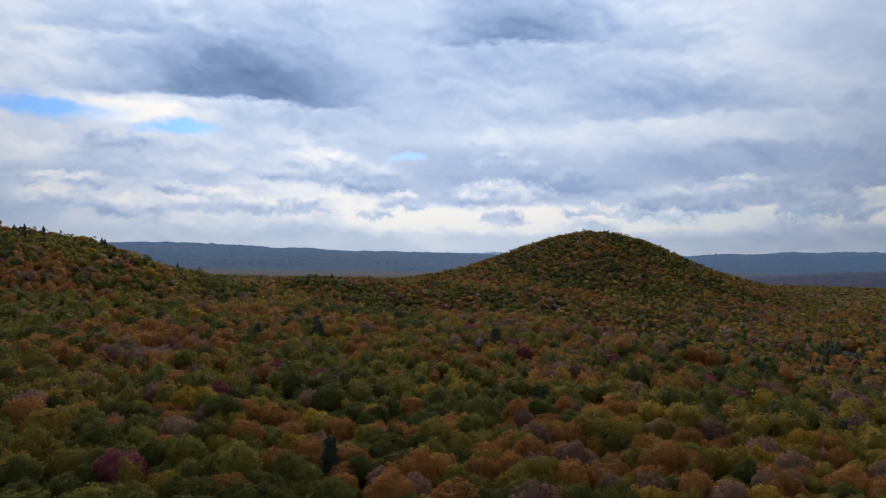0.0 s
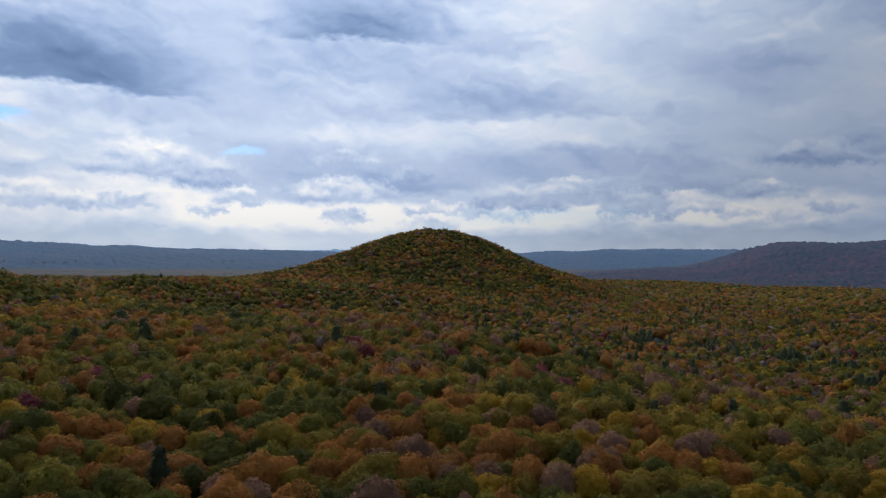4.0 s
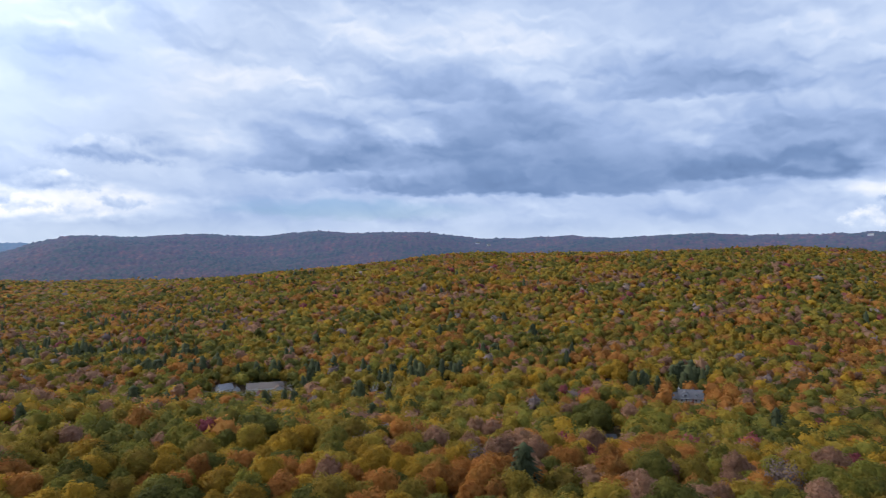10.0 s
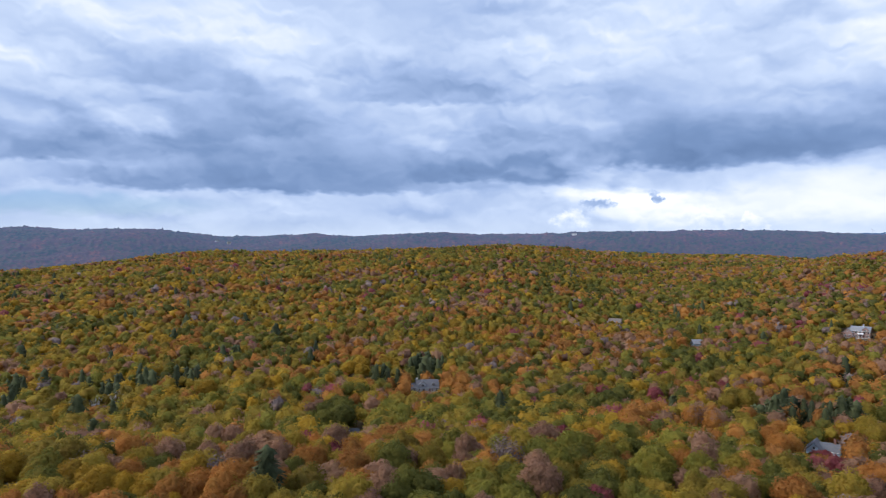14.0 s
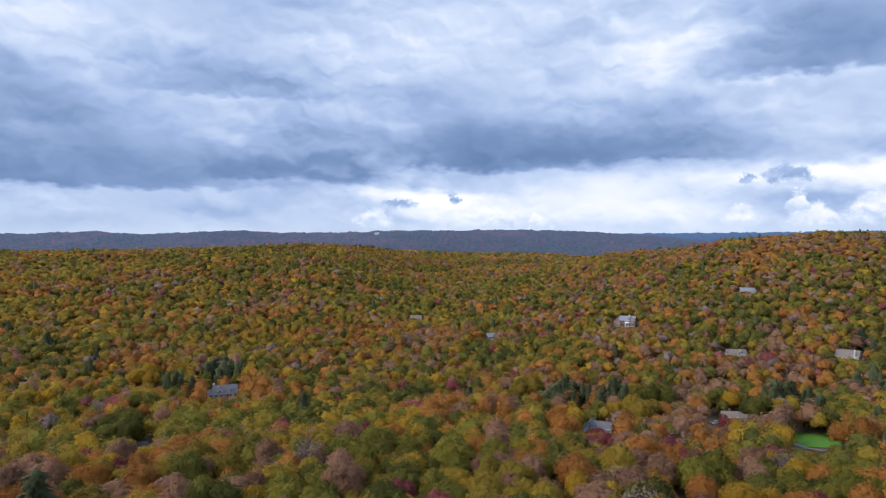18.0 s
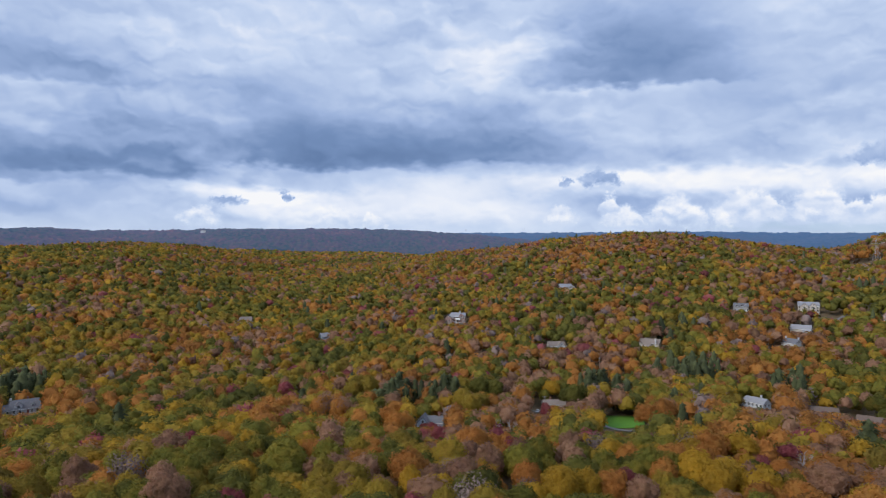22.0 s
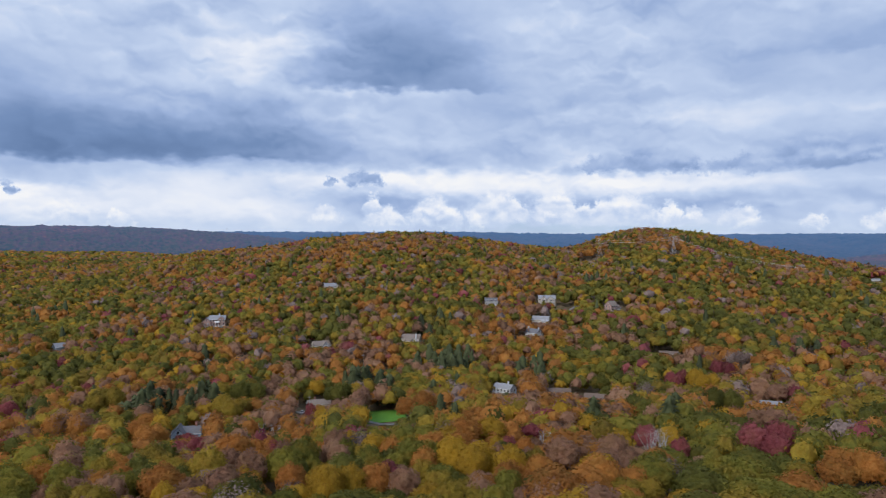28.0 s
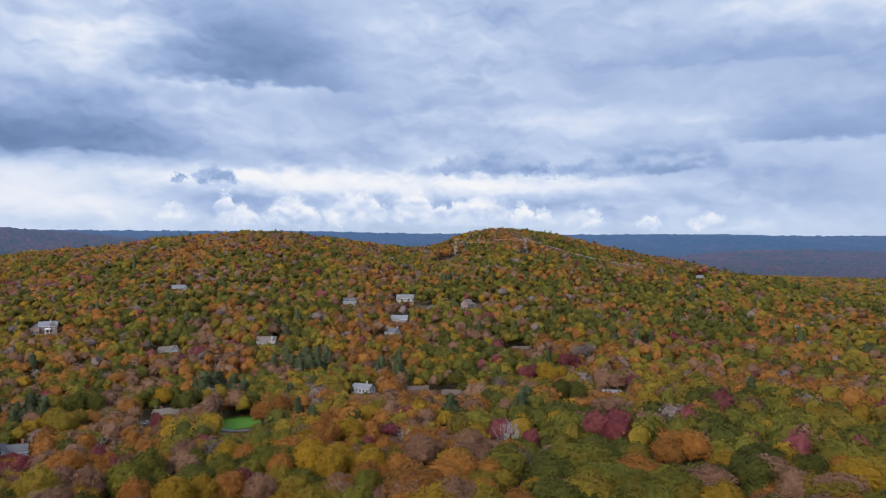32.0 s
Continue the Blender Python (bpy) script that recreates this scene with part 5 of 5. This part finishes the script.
# trees that stand out: kind, azimuth, distance, crown radius, height
FEATURED = [
    ("rose", 109.3, 333, 9.3, 18), ("olive", 111.6, 390, 11.5, 18), ("rust", 114.5, 299, 8.3, 17.3), ("olive", 120.8, 353, 9.4, 18),
    ("deep", 122, 390, 9.6, 18), ("deep", 129.2, 381, 8.4, 17.4), ("gold", 127.4, 402, 5.6, 14.6), ("rust", 135.8, 326, 11.2, 18),
    ("red", 127, 346, 3.4, 12.4), ("rose", 127, 312, 3.8, 12.8), ("red", 118.3, 269, 4.7, 13.7), ("rose", 119.2, 243, 4, 13),
    ("red", 116.9, 271, 3.3, 12.3), ("gold", 128.8, 187, 8.3, 17.3), ("rust", 125.5, 197, 4.8, 13.8), ("rose", 134.5, 189, 5.4, 14.4),
    ("gold", 141.8, 251, 6.3, 15.3), ("gold", 139.9, 211, 10.2, 18), ("red", 156.7, 255, 4, 13), ("red", 154.3, 263, 5.6, 14.6),
    ("red", 163.1, 276, 10.9, 18), ("rust", 168.3, 248, 10.7, 18), 
    ("gold", 158.4, 444, 11.3, 18), ("red", 156.5, 450, 7, 16), ("red", 159.8, 479, 7.8, 16.8), ("deep", 159.8, 358, 8.9, 17.9),
    ("green", 150.6, 428, 6.7, 15.7), ("grey", 160.9, 508, 8.3, 17.3), ("grey", 154.2, 405, 6, 15),
    ("deep", 79.7, 347, 11.2, 18), ("olive", 69.4, 441, 6.5, 15.5), ("rust", 81.2, 370, 4.5, 13.5), ("rose", 71.1, 286, 8.2, 17.2),
    ("gold", 81.5, 451, 14.8, 18), ("gold", 74.5, 421, 6.9, 15.9), ("deep", 50.1, 242, 4.6, 13.6), ("gold", 29.9, 883, 8.7, 17.7),
    ("rust", 30.7, 784, 7.7, 16.7), ("red", 6.7, 339, 5.6, 14.6), ("rose", 349.3, 246, 4.6, 13.6), ("gold", 12.6, 207, 4.4, 13.4),
    ("rust", 20.9, 401, 9.9, 18), ("rust", 351.6, 208, 5.3, 14.3), ("rust", 346.1, 222, 5.5, 14.5), ("rust", 109.2, 332, 9, 18),
    ("red", 117.5, 317, 3.6, 7.4), ("red", 116.9, 318, 2.6, 6.4), ("red", 126.85, 382, 2.4, 5.6), ("red", 105.6, 399, 5.6, 14.6), ("red", 98.4, 280, 3.9, 12.9), ("gold", 69.7, 436, 6.4, 15.4), ("deep", 79.7, 327, 10.7, 18),
]
# the widest stand as groups of three
FEATURED = [t for k, a, r, s, h in FEATURED for t in ([(k, a, r, s, h)] if s < 6.8 else [(k, a + math.degrees(0.52 * min(s, 10) * math.cos(q) / r), r + 0.52 * min(s, 10) * math.sin(q), min(s, 10) * 0.62, h - 1.2 * d) for d, q in enumerate((1.2 + a, 3.3 + a, 5.4 + a))])]
KEEP_OUT = [(*polar(az, r)[:2], min(size, 9.0)) for _, az, r, size, _ in FEATURED]
BARE = [(154.6, 252, 14.5), (155.5, 256, 13.0), (146.2, 247, 11.0), (61.8, 437, 13.0), (63.1, 446, 12.0), (53.6, 452, 11.0), (52.4, 456, 12.0), (55.0, 462, 11.0), (51.6, 458, 10.0), (160.9, 512, 12.0), (123.0, 300, 11.0), (124.2, 306, 10.0)]
KEEP_OUT += [(*polar(az, r)[:2], 3.5) for az, r, _ in BARE]
# ---- the woods themselves: single trees on the hill below, then ever farther woodland ----
NEAR = 244.0
TREE_WORDS = {
    "green": ("oak_tree", "broad oak tree with green early-autumn leaves"), "deep": ("beech_tree", "beech tree with a dark green crown"),
    "olive": ("hickory_tree", "hickory tree turning olive and yellow"), "gold": ("birch_tree", "tree in bright golden-yellow leaf"),
    "rust": ("chestnut_oak", "oak tree in rust-orange autumn leaf"), "rose": ("ash_tree", "tree with dull rosy-brown leaves"),
    "red": ("maple_tree", "maple tree in crimson autumn leaf"), "pine": ("pine_tree", "tall dark green pine tree"), "grey": ("bare_maple", "nearly bare tree with grey-brown twigs"),
}
SECOND = {"olive": ("linden_tree", "linden tree with yellowing olive leaves"), "green": ("maple_tree", "maple tree still in fresh green leaf"),
          "rust": ("red_oak", "red oak in orange-brown autumn leaf"), "deep": ("elm_tree", "elm tree with a dense dark green crown")}
tx, ty, tz, tk, ts, th = scatter(118.0, NEAR, 7.5, -40.0, 190.0, 0.5, 0.42)
# broad old trees to the south
south = compass(tx, ty) > 146
ts = np.where(south, ts * 1.32, ts)
stay = ~south | (np.random.default_rng(9).random(len(tx)) < 0.62)
tx, ty, tz, tk, ts, th = (q[stay] for q in (tx, ty, tz, tk, ts, th))
prototypes = {}
for k, (nm, words) in TREE_WORDS.items():
    for variant in range(3):
        seed = 10 * variant + len(nm)
        if k == "pine":
            v, f, nrm = needled(seed, 11, 14, 700, 0.12)
            v = v * np.array((1.0, 1.0, 1.45))
            raise_by = 7.9 / 6.0
        else:
            v, f, nrm = leafy(seed, 14, 8, 1200 if k == "grey" else 2300, 0.05, 30 + 4 * variant, 0.45 if k == "grey" else 0.85, 0.4 if k == "grey" else 0.13, fine=0.68)
            v = v * np.array((1.0, 1.0, 0.98))
            raise_by = 1.5
        v = (v + np.array((0, 0, raise_by))) * 6.0
        crown = mesh_object("crown", v, f, LEAVES[k], None, True, nrm)
        if variant and k in SECOND:
            nm, words = SECOND[k]
        root = new(nm)
        crown.parent = root
        t = new("trunk", trunk_mesh(seed, BARK, 13.0, 5.5))
        t.parent = root
        tagged(root, words, "tree", "trees on the near hill")
        prototypes[k, variant] = [root, 0]
spin = np.random.default_rng(5)
for x, y, z, kind, size, tall in zip(tx, ty, tz, tk, ts, th):
    p = prototypes[KINDS[kind], int(spin.integers(0, 3))]
    m = Matrix.Translation((x, y, z)) @ Matrix.Rotation(spin.uniform(0, 6.28), 4, "Z") @ Matrix.Diagonal((size / 6.0, size / 6.0, tall / 15.5, 1))
    if p[1] == 0:
        p[0].matrix_basis = m
    else:
        made = copy_thing(p[0], Matrix())
        made.matrix_basis = m
    p[1] += 1
for kind, az, r, size, tall in FEATURED:
    p = prototypes[kind, int(spin.integers(0, 3))]
    x, y, z = polar(az, r)
    size = min(size, 7.2)
    m = Matrix.Translation((x, y, z)) @ Matrix.Rotation(spin.uniform(0, 6.28), 4, "Z") @ Matrix.Diagonal((size / 6.0, size / 6.0, tall / 15.5, 1))
    if p[1] == 0:
        p[0].matrix_basis = m
    else:
        made = copy_thing(p[0], Matrix())
        made.matrix_basis = m
    p[1] += 1
for root, used in prototypes.values():
    if not used:
        for o in (*root.children, root):
            bpy.data.objects.remove(o)

SECTORS = [(-40, -18, "green and orange woods on a steep wooded hill"), (-18, 34, "dark green and rust woods round a cone-shaped hill"),
           (34, 62, "mixed woods with pines and bare maples in the valley"), (62, 116, "yellow, green and orange woods on a long hill"),
           (116, 150, "rust, rosy and green woods among houses"), (150, 190, "green, yellow and crimson woods on a hill with pylons")]
mid_shapes = [leafy(200 + s, 7, 4, 170, 0.105, 18, 0.84, 0.16, fine=0.8) for s in range(8)]
mid_pine = needled(3, 9, 9, 240, 0.14)
next_shapes = [leafy(240 + s, 7, 3, 52, 0.17, 14, 0.86, 0.16, fine=0.86) for s in range(8)]
next_pine = needled(6, 8, 7, 60, 0.16)
far_shapes = [leafy(300 + s, 6, 2, 10, 0.27, 9, 0.9) for s in range(8)]
far_pine = needled(4, 6, 4, 10, 0.22)
last_shapes = [leafy(400 + s, 5, 2, 2, 0.3, 6, 0.98) for s in range(6)]
last_pine = needled(5, 5, 3, 2, 0.2)
for a0, a1, words in SECTORS:
    woodland(1, NEAR, 420.0, 9.2 if a0 == 150 else 7.4, mid_shapes, mid_pine, a0, a1, words)
    woodland(1, 420.0, 640.0, 8.4 if a0 == 150 else 7.6, next_shapes, next_pine, a0, a1, words)
    edge = 1450.0 if a0 in (-18, 62) else 1260.0
    woodland(2, 640.0, edge, 8.2, far_shapes, far_pine, a0, a1, words)
    woodland(3, edge, 2300.0 if a1 <= 116 or a0 == 150 else 2000.0, 13.0, last_shapes, last_pine, a0, a1, words)
woodland(3, 20.0, 118.0, 10.0, far_shapes, far_pine, -90, 270, "woods on the hilltop under the drone")
woodland(4, 118.0, 900.0, 13.0, last_shapes, last_pine, 190, 270, "woods behind the hilltop")
woodland(4, 118.0, 1000.0, 13.0, last_shapes, last_pine, -90, -40, "woods beside the hilltop")



# ---- bare trees with pale limbs ----
def bare_tree(az, r, tall, seed):
    g = random.Random(seed)
    root = new("bare_tree")
    x, y, z = polar(az, r)
    root.matrix_basis = pose(x, y, z)
    bm = bmesh.new()
    fork = tall * 0.3
    tube(bm, (0, 0, -1), (0.1, 0, fork), 0.3, 0.24, 7)
    part("trunk", bm, PALE_BARK, root, smooth=True)
    for k in range(7):
        q = 0.9 * k + g.uniform(-0.3, 0.3)
        lean = g.uniform(0.18, 0.5)
        bm = bmesh.new()
        at, way_up, thick = Vector((0.1, 0, fork * g.uniform(0.75, 1))), Vector((math.cos(q) * lean, math.sin(q) * lean, 1)).normalized(), 0.16
        for step in range(5):
            to = at + way_up * tall * 0.15
            tube(bm, at, to, thick, thick * 0.78, 5)
            for twig in range(3):
                side = Vector((g.uniform(-1, 1), g.uniform(-1, 1), g.uniform(0.2, 0.9))).normalized()
                mid = at.lerp(to, g.random())
                tip = mid + side * tall * g.uniform(0.06, 0.14)
                tube(bm, mid, tip, thick * 0.4, 0.03, 4)
                tube(bm, tip, tip + (side + Vector((g.uniform(-0.6, 0.6), g.uniform(-0.6, 0.6), 0.4))).normalized() * tall * 0.07, 0.035, 0.015, 4)
            at, thick = to, thick * 0.76
            way_up = (way_up + Vector((g.uniform(-0.25, 0.25), g.uniform(-0.25, 0.25), 0.05))).normalized()
        part("limb", bm, PALE_BARK, root, smooth=True)
    tagged(root, "leafless tree with pale grey bare limbs", "tree", "bare trees")


for k, (az, r, tall) in enumerate(BARE):
    bare_tree(az, r, tall, 40 + k)
